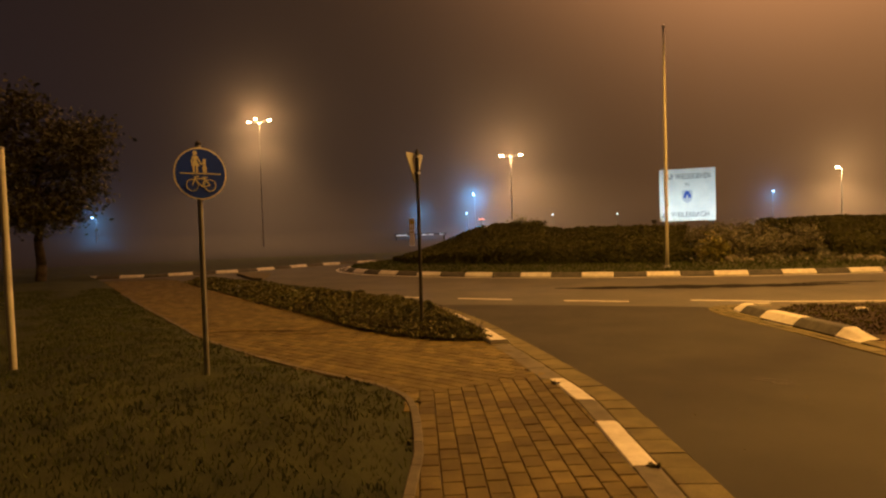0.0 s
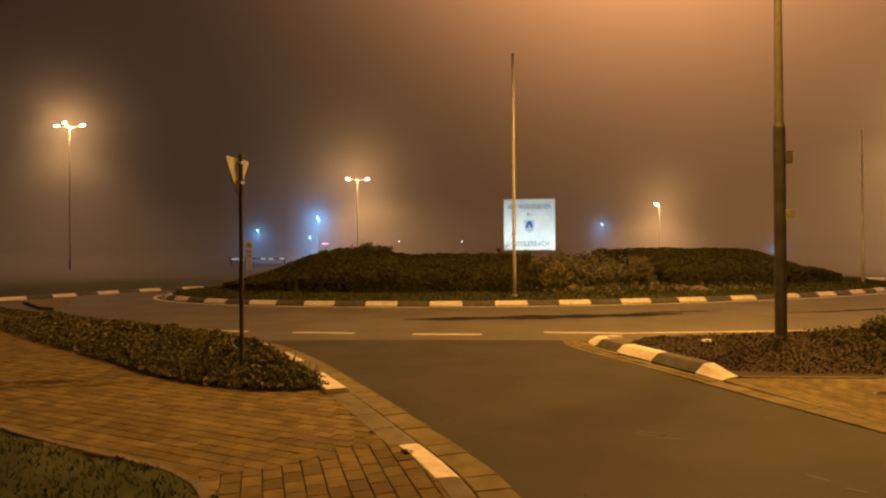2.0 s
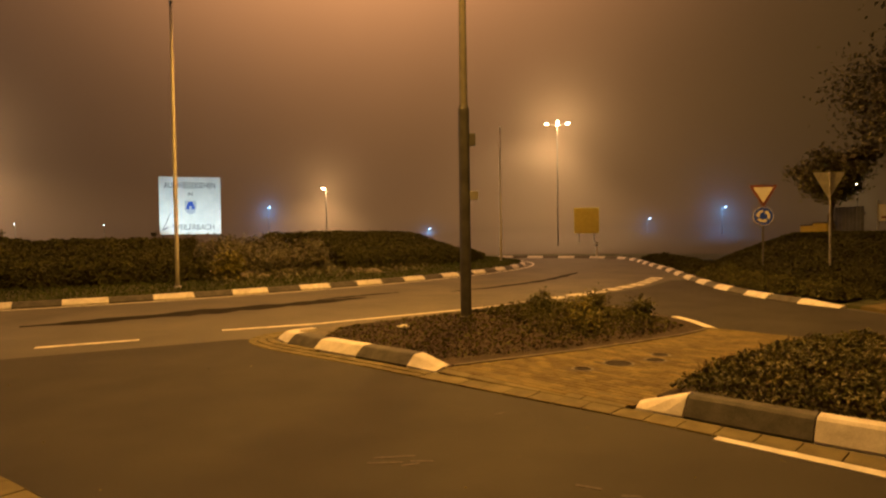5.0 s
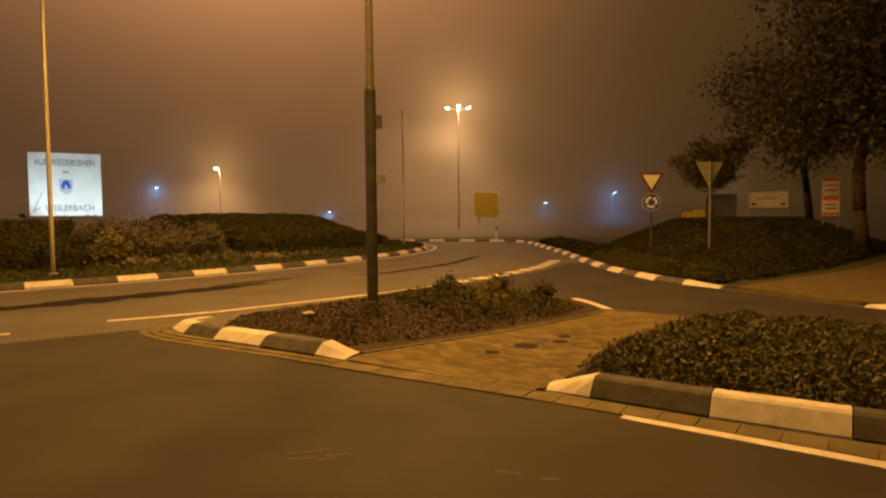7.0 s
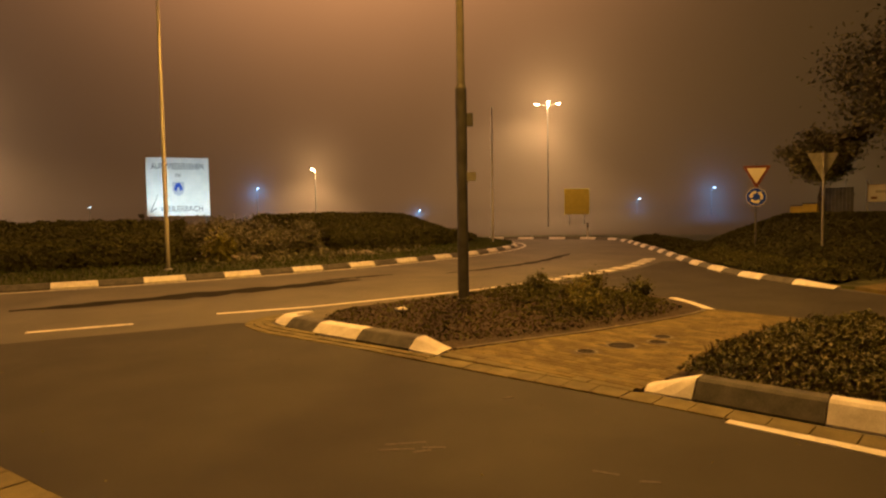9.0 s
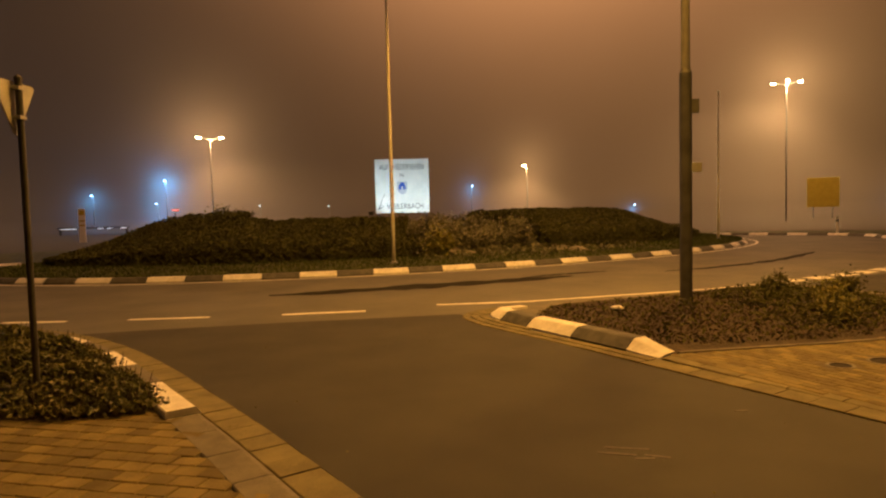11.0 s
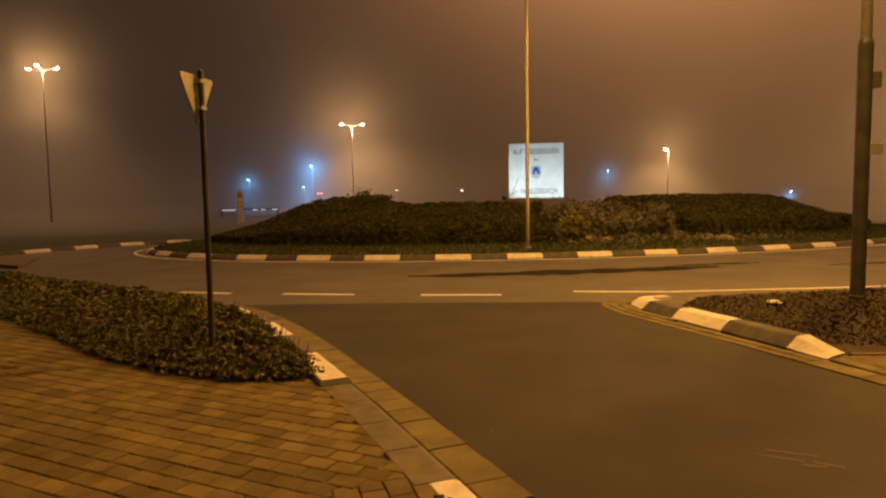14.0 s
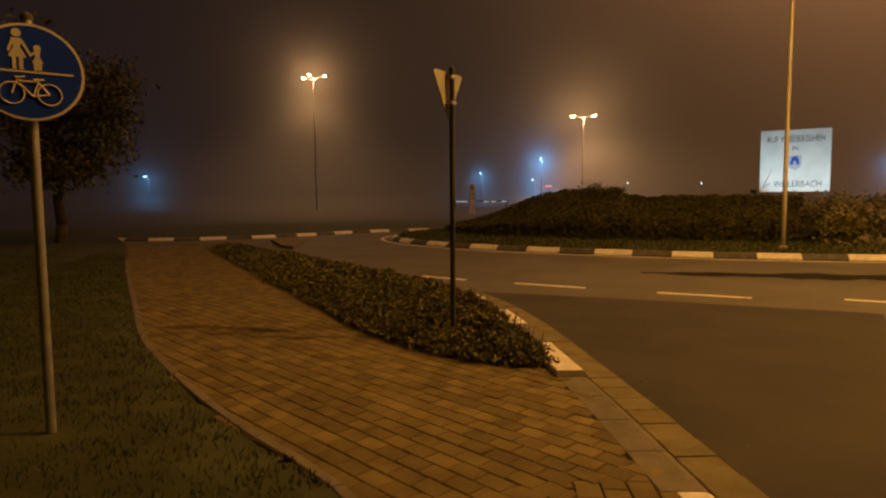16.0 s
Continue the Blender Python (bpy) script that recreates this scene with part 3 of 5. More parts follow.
# Two narrow darker streaks laid over the brick path.
streak([(-3.8, 10.8), (-3.2, 10.86), (-2.6, 10.8), (-1.9, 10.74)], 0.2, 4, 0.038, "narrow dark streak across the brick path", M_PATH_STREAK)
streak([(-3.0, 10.55), (-2.0, 10.42), (-1.0, 10.5)], 0.07, 5, 0.038, "narrow dark streak across the brick path", M_PATH_STREAK)


def scuff(p, q):
    ob = stripe(None, p, q, 0.035, 0.0085, M_SCUFF)
    ob.name = "scuff_mark"
    return tagged(ob, "pale scraped scuff on the dark asphalt", "scuff mark", "scuffs on the lane", "structure")


for p, q in SCUFFS:
    scuff(p, q)

# ---- splitter island with soil ----
SPLIT = [(6.02, 12.1), (5.98, 11.2), (6.1, 10.2), (6.18, 9.25), (6.5, 8.8), (7.54, 8.5), (8.77, 8.16), (10.5, 7.84), (11.5, 7.85), (12.3, 8.75), (12.75, 10.0), (13.0, 11.3), (13.1, 12.45), (11, 12.5), (8.6, 12.72), (7.0, 12.75), (6.35, 12.6)]
slab("splitter_island", SPLIT, -0.1, 0.03, M_SOIL, label="splitter island bed of dark bark mulch", category="planting bed")
split_kerb = empty("splitter_kerb", "chamfered splitter kerb in white and dark blocks", "kerb", kind="structure")
SPLIT_LINE = Line([(6.75, 12.78), (6.3, 12.68), (6.02, 12.35), (5.93, 11.9), (5.94, 11.2), (6.04, 10.2), (6.14, 9.2), (6.22, 8.78)])
PROFILE = [(0.0, -0.05), (0.0, 0.03), (0.13, 0.14), (0.17, 0.15), (0.32, 0.15), (0.33, -0.05)]
cuts = [(12.78, None), (11.88, 1), (11.15, 0), (10.22, 1), (9.25, 0), (8.8, 2)]
prev = 0.0
for y, look_of in cuts[1:]:
    sb = s_at_y(SPLIT_LINE, y)
    bm = bmesh.new()
    loft(bm, SPLIT_LINE, prev + 0.004, sb - 0.004, PROFILE, steps=6, ends=(1.0, 0.2) if look_of == 2 else ((0.6, 1.0) if y > 11.8 else (1, 1)))
    part("kerbstone", bm, M_WHITE if look_of else M_BLACK, split_kerb, "white painted kerbstone" if look_of else "dark painted kerbstone")
    prev = sb
BACK_LINE = Line([(13.22, 9.9), (13.27, 10.6), (13.3, 11.5), (13.25, 12.35), (12.7, 12.68), (11, 12.72), (8.8, 12.86), (6.9, 12.95)])
s, k = 0.0, 1
# a low grey kerb runs along the far side
while s < BACK_LINE.length - 0.3:
    e = min(s + 1.0, BACK_LINE.length)
    bm = bmesh.new()
    loft(bm, BACK_LINE, s + 0.004, e - 0.004, [(0.0, -0.05), (0.0, 0.02), (0.08, 0.036), (0.25, 0.036), (0.26, -0.05)], steps=4)
    part("kerbstone", bm, M_GREYKERB, split_kerb, "low grey kerbstone")
    s, k = e, k + 1
nose = empty("kerb_nose", "white sloped kerb end at the crossing", "kerb", kind="structure")
bm = bmesh.new()
loft(bm, Line([(11.62, 7.86), (12.05, 8.32), (12.45, 8.9)]), 0, 1.3, [(-0.1, -0.05), (-0.1, 0.02), (-0.05, 0.045), (0.1, 0.05), (0.12, -0.05)], steps=4, ends=(0.6, 1.0))
part("kerbstone", bm, M_WHITE, nose)

slab("nose_infill", [(6.42, 12.66), (6.28, 12.2), (6.3, 11.6), (6.7, 11.95), (7.2, 12.35), (7.7, 12.6), (7.2, 12.72)], -0.05, 0.06, M_GREYKERB, label="grey concrete infill behind the rounded kerb nose", category="pavement")
# gutter round the splitter, two rows of narrow setts
setts = empty("sett_gutter", "rows of narrow concrete setts round the splitter", "gutter", kind="structure")
SETT = Line([(7.0, 13.06), (6.15, 12.99), (5.64, 12.62), (5.49, 11.93), (5.58, 11.0), (5.73, 10.0), (5.86, 8.8), (5.98, 7.6), (6.12, 6.4), (6.2, 5.4), (6.27, 4.2), (6.36, 2.0), (6.45, -3)])
s_turn = s_near(SETT, 5.9, 8.75)
s_three = s_near(SETT, 5.6, 11.0)
for row, (u0, u1) in enumerate(((0.0, 0.13), (0.14, 0.27), (0.28, 0.41))):
    s = 0.0
    while s < (SETT.length - 0.3, s_turn, s_three)[row]:
        n = 0.3 if s > s_turn else 0.16
        if s > s_turn:
            u1 = 0.27
        bm = bmesh.new()
        h = 0.018 + rng.uniform(-0.003, 0.003) + row * 0.004
        loft(bm, SETT, s + 0.005, s + n - 0.005, [(u0 + 0.004, -0.05), (u0 + 0.004, h - 0.005), (u0 + 0.012, h), (u1 - 0.012, h), (u1 - 0.004, h - 0.005), (u1 - 0.004, -0.05)], steps=1)
        part("sett", bm, M_SLAB, setts)
        s += n

# crossing through the splitter
CROSS = [(6.45, 8.75), (7.54, 8.48), (8.77, 8.14), (10.5, 7.82), (11.55, 7.8), (11.45, 6.4), (10.6, 6.15), (8.5, 6.35), (7.2, 6.3), (6.55, 6.3), (6.4, 7.3)]
slab("crossing", CROSS, -0.1, 0.029, M_JOINT, label="paved pedestrian gap through the splitter island", category="pavement")
front = empty("crossing_edge", "row of long concrete slabs at the crossing", "edging", kind="structure")
FRONT = Line([(6.28, 8.75), (6.35, 7.6), (6.45, 6.35)])
for k in range(5):
    bm = bmesh.new()
    loft(bm, FRONT, k * 0.485 + 0.006, (k + 1) * 0.485 - 0.006, [(-0.09, -0.05), (-0.09, 0.018), (-0.08, 0.026), (0.24, 0.034), (0.25, 0.028), (0.25, -0.05)], steps=1)
    part("slab", bm, M_SLAB, front)
for x, y, r in ((8.01, 7.41, 0.16), (8.5, 7.18, 0.11), (8.85, 7.3, 0.1), (7.45, 7.55, 0.1)):
    cover = empty("manhole_cover", "round rusty cast-iron cover set in the paving", "manhole cover", (x, y, 0.024), "covers in the crossing")
    bm = bmesh.new()
    add_lathe(bm, [(r, -0.03), (r, 0.014), (r - 0.02, 0.016), (r - 0.025, 0.008), (0.01, 0.009)], 24)
    part("lid", bm, M_IRON, cover)
    bm = bmesh.new()
    add_lathe(bm, [(r + 0.035, -0.03), (r + 0.035, 0.012), (r + 0.004, 0.013), (r + 0.004, -0.03)], 24)
    part("rim", bm, M_GREYKERB, cover)

split_edge = empty("splitter_edging", "narrow concrete edging between mulch and crossing", "edging", kind="structure")
SPLIT_EDGE = Line([(6.5, 8.8), (7.54, 8.5), (8.77, 8.16), (10.5, 7.84), (11.5, 7.82)])
s = 0.0
while s < SPLIT_EDGE.length - 0.4:
    bm = bmesh.new()
    loft(bm, SPLIT_EDGE, s + 0.004, s + 0.496, [(-0.03, -0.08), (-0.03, 0.044), (-0.022, 0.05), (0.022, 0.05), (0.03, 0.044), (0.03, -0.08)], steps=1)
    part("edging_stone", bm, M_GREYKERB, split_edge)
    s += 0.5

# ---- high kerb and bed on the right ----
high_kerb = empty("high_kerb", "tall splayed concrete kerb blocks in white and dark paint", "kerb", kind="structure")
HIGH = Line([(6.5, 6.38), (6.5, 5.85), (6.57, 4.83), (6.68, 3.8), (6.76, 2.8), (6.84, 1.8), (6.95, 0.0), (7.1, -3)])
TALL = [(0.0, -0.05), (0.0, 0.02), (0.095, 0.165), (0.125, 0.188), (0.25, 0.192), (0.26, -0.05)]
ss = [0.0, s_at_y(HIGH, 5.84), s_at_y(HIGH, 4.83), s_at_y(HIGH, 3.82), s_at_y(HIGH, 2.8), s_at_y(HIGH, 1.8), s_at_y(HIGH, 0.8), s_at_y(HIGH, -0.2), s_at_y(HIGH, -1.2)]
for k, (a, b) in enumerate(zip(ss, ss[1:])):
    bm = bmesh.new()
    loft(bm, HIGH, a + 0.006, b - 0.006, TALL, steps=3, ends=(0.12, 1.0) if k == 0 else (1, 1))
    part("kerb_block", bm, M_WHITE if k % 2 == 0 else M_BLACK, high_kerb, "white painted kerb block" if k % 2 == 0 else "dark painted kerb block")
BED_R = [(6.72, 6.2), (7.5, 6.22), (8.5, 6.3), (10.5, 6.1), (11.3, 5.6), (11.35, 3), (11.5, -6), (7.3, -6), (7.1, 0), (6.95, 2.5), (6.85, 4)]
slab("shrub_bed_soil", BED_R, -0.1, 0.1, M_SOIL, label="dark mulch under low shrubs", category="planting bed")

# ---- right side beyond the exit lane ----
RIGHT_LAND = [tuple(KERB_R.off(s, -0.24)) for s in np.arange(0.5, KERB_R.length - 0.5, 0.6)] + [(40, 45), (60, 30), (62, -8), (14.5, -8)]
slab("right_verge", RIGHT_LAND, -0.1, 0.07, M_GRASS_SOIL, label="grass verge and planted bank across the exit lane", category="verge")
kerb_far = empty("outer_kerb", "low kerb painted white and dark along the outer edge", "kerb", kind="structure")
s_r = s_near(KERB_R, 15.95, 7.1)
k = 0
s = s_r
while s < KERB_R.length - 1.1:
    bm = bmesh.new()
    loft(bm, KERB_R, s + 0.006, s + 0.994, [(0.0, -0.05), (0.0, 0.03), (-0.11, 0.12), (-0.24, 0.125), (-0.25, -0.05)], steps=2, ends=(0.4, 1.0) if k == 0 else (1, 1))
    part("kerbstone", bm, M_WHITE if k % 2 == 0 else M_BLACK, kerb_far, "white painted kerbstone" if k % 2 == 0 else "dark painted kerbstone")
    s, k = s + 1.0, k + 1
s = s_near(KERB_R, 14.45, 4.3)
k = 0
while s > 2.0:
    bm = bmesh.new()
    loft(bm, KERB_R, s - 0.994, s - 0.006, [(0.0, -0.05), (0.0, 0.03), (-0.11, 0.12), (-0.24, 0.125), (-0.25, -0.05)], steps=2, ends=(1.0, 0.4) if k == 0 else (1, 1))
    part("kerbstone", bm, M_WHITE if k % 2 == 0 else M_BLACK, kerb_far, "white painted kerbstone" if k % 2 == 0 else "dark painted kerbstone")
    s, k = s - 1.0, k + 1
DRIVE = [(14.75, 4.8), (15.6, 6.2), (16.0, 6.75), (17.6, 6.3), (22, 5.1), (30, 4.0), (30, -2), (14.4, -2)]
slab("driveway", DRIVE, -0.1, 0.078, M_BRICK_FAR, label="brick paved driveway across the exit lane", category="pavement")

# ---- left far side ----
LEFT_FAR = Line([(-16, 26.2), (-13.2, 26.4), (-11.5, 27.3), (-9.6, 28.6), (-8.2, 30.4), (-7.0, 32.0), (-5.4, 33.4), (-3.2, 34.2), (0.5, 36), (4, 39)])
far_land = LEFT_FAR.side(0.25, 0.8) + [(4, 60), (-50, 60), (-50, 27)]
slab("far_verge", far_land, -0.1, 0.08, M_GRASS_SOIL, label="dark verge on the far side of the roundabout", category="verge")
kerb_lf = empty("far_kerb", "distant kerb in white and dark blocks", "kerb", kind="structure")
s, k = 0.0, 0
while s < LEFT_FAR.length - 1.1:
    bm = bmesh.new()
    loft(bm, LEFT_FAR, s + 0.006, s + 0.994, [(0.0, -0.05), (0.0, 0.03), (0.11, 0.12), (0.24, 0.125), (0.25, -0.05)], steps=2)
    part("kerbstone", bm, M_WHITE if k % 2 == 0 else M_BLACK, kerb_lf, "white painted kerbstone" if k % 2 == 0 else "dark painted kerbstone")
    s, k = s + 1.0, k + 1
slab("traffic_island", [(-6.7, 22.9), (-7.3, 23.4), (-8.9, 26.3), (-8.3, 26.9), (-7.4, 26.2)], -0.05, 0.1, M_SLAB, label="pale concrete traffic island at the far exit", category="traffic island")

# ---- lamps ----
def lamp_head(parent, material, size=(0.62, 0.26, 0.12), m=None):
    bm = bmesh.new()
    add_box(bm, size, (0, 0, size[2] * 0.5), 0.04)
    head = part("lamp_head", bm, M_GREYPAINT, parent)
    bm = bmesh.new()
    add_lathe(bm, [(0.02, -0.1), (0.1, -0.085), (0.15, -0.03), (0.13, 0.0)], 16)
    bulb = part("bulb", bm, material, head, "glowing lamp glass")
    bulb.scale = (1.5, 0.85, 1)
    head.matrix_basis = m or Matrix()
    return head


def mast(place, height, heads, label, material, reach=1.6, r0=0.11, r1=0.05, turn=0.0, group="street lamps", tilt=8, base=None, small=1.0):
    ob = empty("street_lamp", label, "street lamp", place, group, turn=turn)
    bm = bmesh.new()
    if base:
        add_lathe(bm, [(base[0] + 0.02, -0.1), (base[0] + 0.02, 0.05), (base[0], 0.06), (base[0], base[1]), (r0, base[1] + 0.08)], 16)
        part("lower_post", bm, M_GREYPAINT, ob, smooth=False)
        bm = bmesh.new()
        add_tube(bm, (0, 0, base[1]), (0, 0, height), r0, r1, 12)
    else:
        add_tube(bm, (0, 0, -0.1), (0, 0, height), r0, r1, 12)
    part("pole", bm, M_HAZY_POST, ob)
    for k, a in enumerate(heads):
        out = reach[k] if isinstance(reach, tuple) else reach
        c, s = math.cos(radians(a)), math.sin(radians(a))
        bm = bmesh.new()
        add_tube(bm, (0, 0, height - 0.15), (c * out * 0.93, s * out * 0.93, height + 0.08), 0.035, 0.028, 8)
        part("arm", bm, M_GALV, ob)
        lamp_head(ob, material, m=pose(c * out, s * out, height + 0.05, 0, -tilt, a) @ Matrix.Scale(small, 4))
    return ob


near = mast((9.64, 11.71, 0.03), 10.6, (216, 36), "tall grey street lamp mast standing in the splitter bed", M_SODIUM, (3.7, 2.2), 0.08, 0.05, base=(0.105, 4.0))
for a, r, share in ((216, 3.7, 0.82), (36, 2.2, 1.1)):
    down_lamp("street_light", (9.64 + r * math.cos(radians(a)), 11.71 + r * math.sin(radians(a)), 10.5), NEAR_W * share, SODIUM)
for z, dx, w, h in ((3.42, 0.12, 0.2, 0.25), (2.36, 0.17, 0.18, 0.16)):
    bm = bmesh.new()
    add_box(bm, (w, 0.03, h), (0.64 * dx, -0.77 * dx, z), 0.006, Matrix.Rotation(radians(-42), 4, "Z"))
    part("small_plate", bm, M_GREYPAINT if z > 3 else M_ALU, near, "small grey plate clamped to the post")


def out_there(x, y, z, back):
    """The place on the camera's sight line through (x, y, z), that far before the fog bank."""
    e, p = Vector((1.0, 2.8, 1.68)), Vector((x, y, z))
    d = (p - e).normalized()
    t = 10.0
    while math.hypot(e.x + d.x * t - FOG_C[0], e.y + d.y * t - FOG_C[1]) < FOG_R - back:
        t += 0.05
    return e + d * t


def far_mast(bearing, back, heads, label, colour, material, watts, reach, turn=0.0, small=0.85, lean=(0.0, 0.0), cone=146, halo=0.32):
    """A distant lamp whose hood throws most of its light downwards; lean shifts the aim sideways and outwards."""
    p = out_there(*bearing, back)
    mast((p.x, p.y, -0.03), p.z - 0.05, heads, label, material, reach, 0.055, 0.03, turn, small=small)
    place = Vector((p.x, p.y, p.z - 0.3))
    # Stands close to the backdrop; its light there stands in for fog halo.
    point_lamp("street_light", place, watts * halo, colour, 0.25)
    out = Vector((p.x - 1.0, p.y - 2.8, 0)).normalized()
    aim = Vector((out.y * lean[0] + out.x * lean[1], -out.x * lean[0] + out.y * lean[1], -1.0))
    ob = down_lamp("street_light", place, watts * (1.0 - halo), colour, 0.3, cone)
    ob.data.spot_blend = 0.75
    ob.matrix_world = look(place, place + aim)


PALE_SODIUM = (1.0, 0.52, 0.2)
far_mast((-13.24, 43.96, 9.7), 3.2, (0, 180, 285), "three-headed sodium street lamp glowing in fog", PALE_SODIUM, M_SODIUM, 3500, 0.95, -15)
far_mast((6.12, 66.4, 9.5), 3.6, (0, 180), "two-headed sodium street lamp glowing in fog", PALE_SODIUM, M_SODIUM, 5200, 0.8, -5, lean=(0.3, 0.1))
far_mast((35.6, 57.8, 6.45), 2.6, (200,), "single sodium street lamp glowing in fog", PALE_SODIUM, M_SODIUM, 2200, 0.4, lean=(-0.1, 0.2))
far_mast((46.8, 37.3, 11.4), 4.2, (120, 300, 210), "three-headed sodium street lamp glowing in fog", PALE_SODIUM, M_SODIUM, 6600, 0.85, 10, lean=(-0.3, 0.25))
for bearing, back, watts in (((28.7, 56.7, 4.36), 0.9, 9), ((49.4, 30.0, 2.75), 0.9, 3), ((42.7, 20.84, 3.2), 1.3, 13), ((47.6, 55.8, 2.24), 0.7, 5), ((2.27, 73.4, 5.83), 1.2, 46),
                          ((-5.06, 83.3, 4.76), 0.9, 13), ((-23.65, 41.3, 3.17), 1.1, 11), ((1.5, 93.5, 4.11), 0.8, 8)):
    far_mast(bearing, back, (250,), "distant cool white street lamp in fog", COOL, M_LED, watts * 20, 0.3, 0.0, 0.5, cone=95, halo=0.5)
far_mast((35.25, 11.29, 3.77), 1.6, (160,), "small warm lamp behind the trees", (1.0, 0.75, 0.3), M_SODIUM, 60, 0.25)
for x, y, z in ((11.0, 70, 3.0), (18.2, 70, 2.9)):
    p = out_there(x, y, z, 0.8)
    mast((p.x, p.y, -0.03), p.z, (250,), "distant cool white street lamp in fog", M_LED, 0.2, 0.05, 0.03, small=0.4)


# ---- flagpoles and welcome board ----
def flagpole(place, height, r, label):
    ob = empty("flagpole", label, "flagpole", place, "flagpoles on the island")
    bm = bmesh.new()
    add_tube(bm, (0, 0, -0.2), (0, 0, height), r, r * 0.72, 14, 4)
    part("pole", bm, M_WHITEPOLE, ob, smooth=True)
    bm = bmesh.new()
    add_lathe(bm, [(r * 0.5, 0), (r * 0.95, 0.03), (r * 0.95, 0.07), (0.01, 0.1)], 12, (0, 0, height))
    part("cap", bm, M_WHITEPOLE, ob)
    bm = bmesh.new()
    add_lathe(bm, [(r * 2.2, -0.1), (r * 2.2, 0.03), (r * 1.1, 0.06)], 14)
    part("foot", bm, M_GALV, ob)
    return ob


flagpole((7.74, 21.55, 0.22), 8.1, 0.06, "tall white empty flagpole on the island's grass rim")
flagpole((25.2, 24.75, 0.2), 6.8, 0.05, "thin grey empty flagpole on the far island rim")

board = empty("welcome_board", "floodlit white board with dark lettering and a blue crest", "sign board", (13.3, 35.1, 0), turn=-21)
bm = bmesh.new()
add_box(bm, (2.9, 0.06, 2.9), (0, 0, 3.26), 0.012)
part("panel", bm, M_BOARD, board)
for x in (-1.3, 1.3):
    bm = bmesh.new()
    add_box(bm, (0.1, 0.1, 4.5), (x, 0.09, 2.3), 0.01)
    part("post", bm, M_GREYPAINT, board)


def lettering(text, x, z, size, parent, y=-0.034, squeeze=1.0, material=None):
    cu = bpy.data.curves.new("lettering", "FONT")
    cu.body, cu.size, cu.align_x, cu.align_y, cu.extrude = text, size, "CENTER", "CENTER", 0.002
    tmp = bpy.data.objects.new("tmp", cu)
    scene.collection.objects.link(tmp)
    bpy.context.view_layer.update()
    me = bpy.data.meshes.new_from_object(tmp.evaluated_get(bpy.context.evaluated_depsgraph_get()))
    bpy.data.objects.remove(tmp)
    me.materials.clear()
    me.materials.append(material or M_INK)
    ob = new("lettering", me)
    ob.parent = parent
    ob.matrix_basis = pose(x, y, z, 90, 0, 0) @ Matrix.Diagonal((squeeze, 1, 1, 1))
    return ob


lettering("AUF WIEDERSEHEN", 0, 4.27, 0.42, board, squeeze=0.66)
lettering("IN", 0, 3.83, 0.26, board)
lettering("WEILERBACH", 0.14, 2.16, 0.4, board, squeeze=0.82)
bm = bmesh.new()
add_tube(bm, (-1.3, -0.036, 2.02), (-0.95, -0.036, 2.86), 0.018, 0.012, 6)
add_tube(bm, (-1.3, -0.036, 2.02), (-1.02, -0.036, 2.2), 0.018, 0.02, 6)
part("pen_stroke", bm, M_INK, board, "slanting dark stroke of the lettering")
crest = [(0.27, 0.3), (-0.27, 0.3), (-0.27, -0.12), (-0.2, -0.28), (0, -0.4), (0.2, -0.28), (0.27, -0.12)]
bm = bmesh.new()
add_plate(bm, list(reversed(crest)), 0.012, Matrix.Translation((0, -0.042, 3.2)))
shield = part("crest", bm, M_CREST, board, "pale crest with a blue arch")
bm = bmesh.new()
arch = [(-0.2, -0.12), (-0.06, -0.16), (-0.05, 0.02), (0.05, 0.02), (0.06, -0.16), (0.2, -0.12), (0.17, 0.06), (0.08, 0.24), (-0.08, 0.24), (-0.17, 0.06)]
add_plate(bm, arch, 0.008, Matrix.Translation((0, -0.05, 3.22)))
part("crest_arch", bm, M_CRESTBLUE, shield)


def floodlight(place, target, watts, label, angle=80):
    ob = empty("floodlight", label, "floodlight", place, "floodlights of the board")
    m = look((0, 0, 0), Vector(target) - Vector(place))
    bm = bmesh.new()
    add_box(bm, (0.26, 0.2, 0.1), (0, 0, 0.06), 0.02)
    body = part("housing", bm, M_GREYPAINT, ob)
    body.matrix_basis = m
    bm = bmesh.new()
    add_box(bm, (0.22, 0.16, 0.01), (0, 0, 0.006), 0.003)
    part("lens", bm, M_LED, body, "cool white lamp glass")
    bm = bmesh.new()
    add_tube(bm, (0, 0, -1.1), (0, 0, -0.05), 0.03, 0.03, 8)
    part("stake", bm, M_GREYPAINT, ob)
    data = bpy.data.lights.new("flood_light", "SPOT")
    data.energy, data.color, data.shadow_soft_size, data.spot_size, data.spot_blend = watts, (0.74, 0.95, 1.0), 0.1, radians(angle), 0.7
    lamp = new("flood_light", data)
    aim = (Vector(target) - Vector(place)).normalized() * 0.08
    lamp.matrix_world = look(Vector(place) + aim, target)


floodlight((10.95, 33.3, 1.86), (13.0, 35.0, 3.2), FLOOD_W * 0.8, "small floodlight beside the island hedge")
# Unseen behind the hedge; added to light the board evenly.
floodlight((13.7, 31.9, 1.45), (13.5, 35.0, 3.2), FLOOD_W, "small floodlight beside the island hedge")


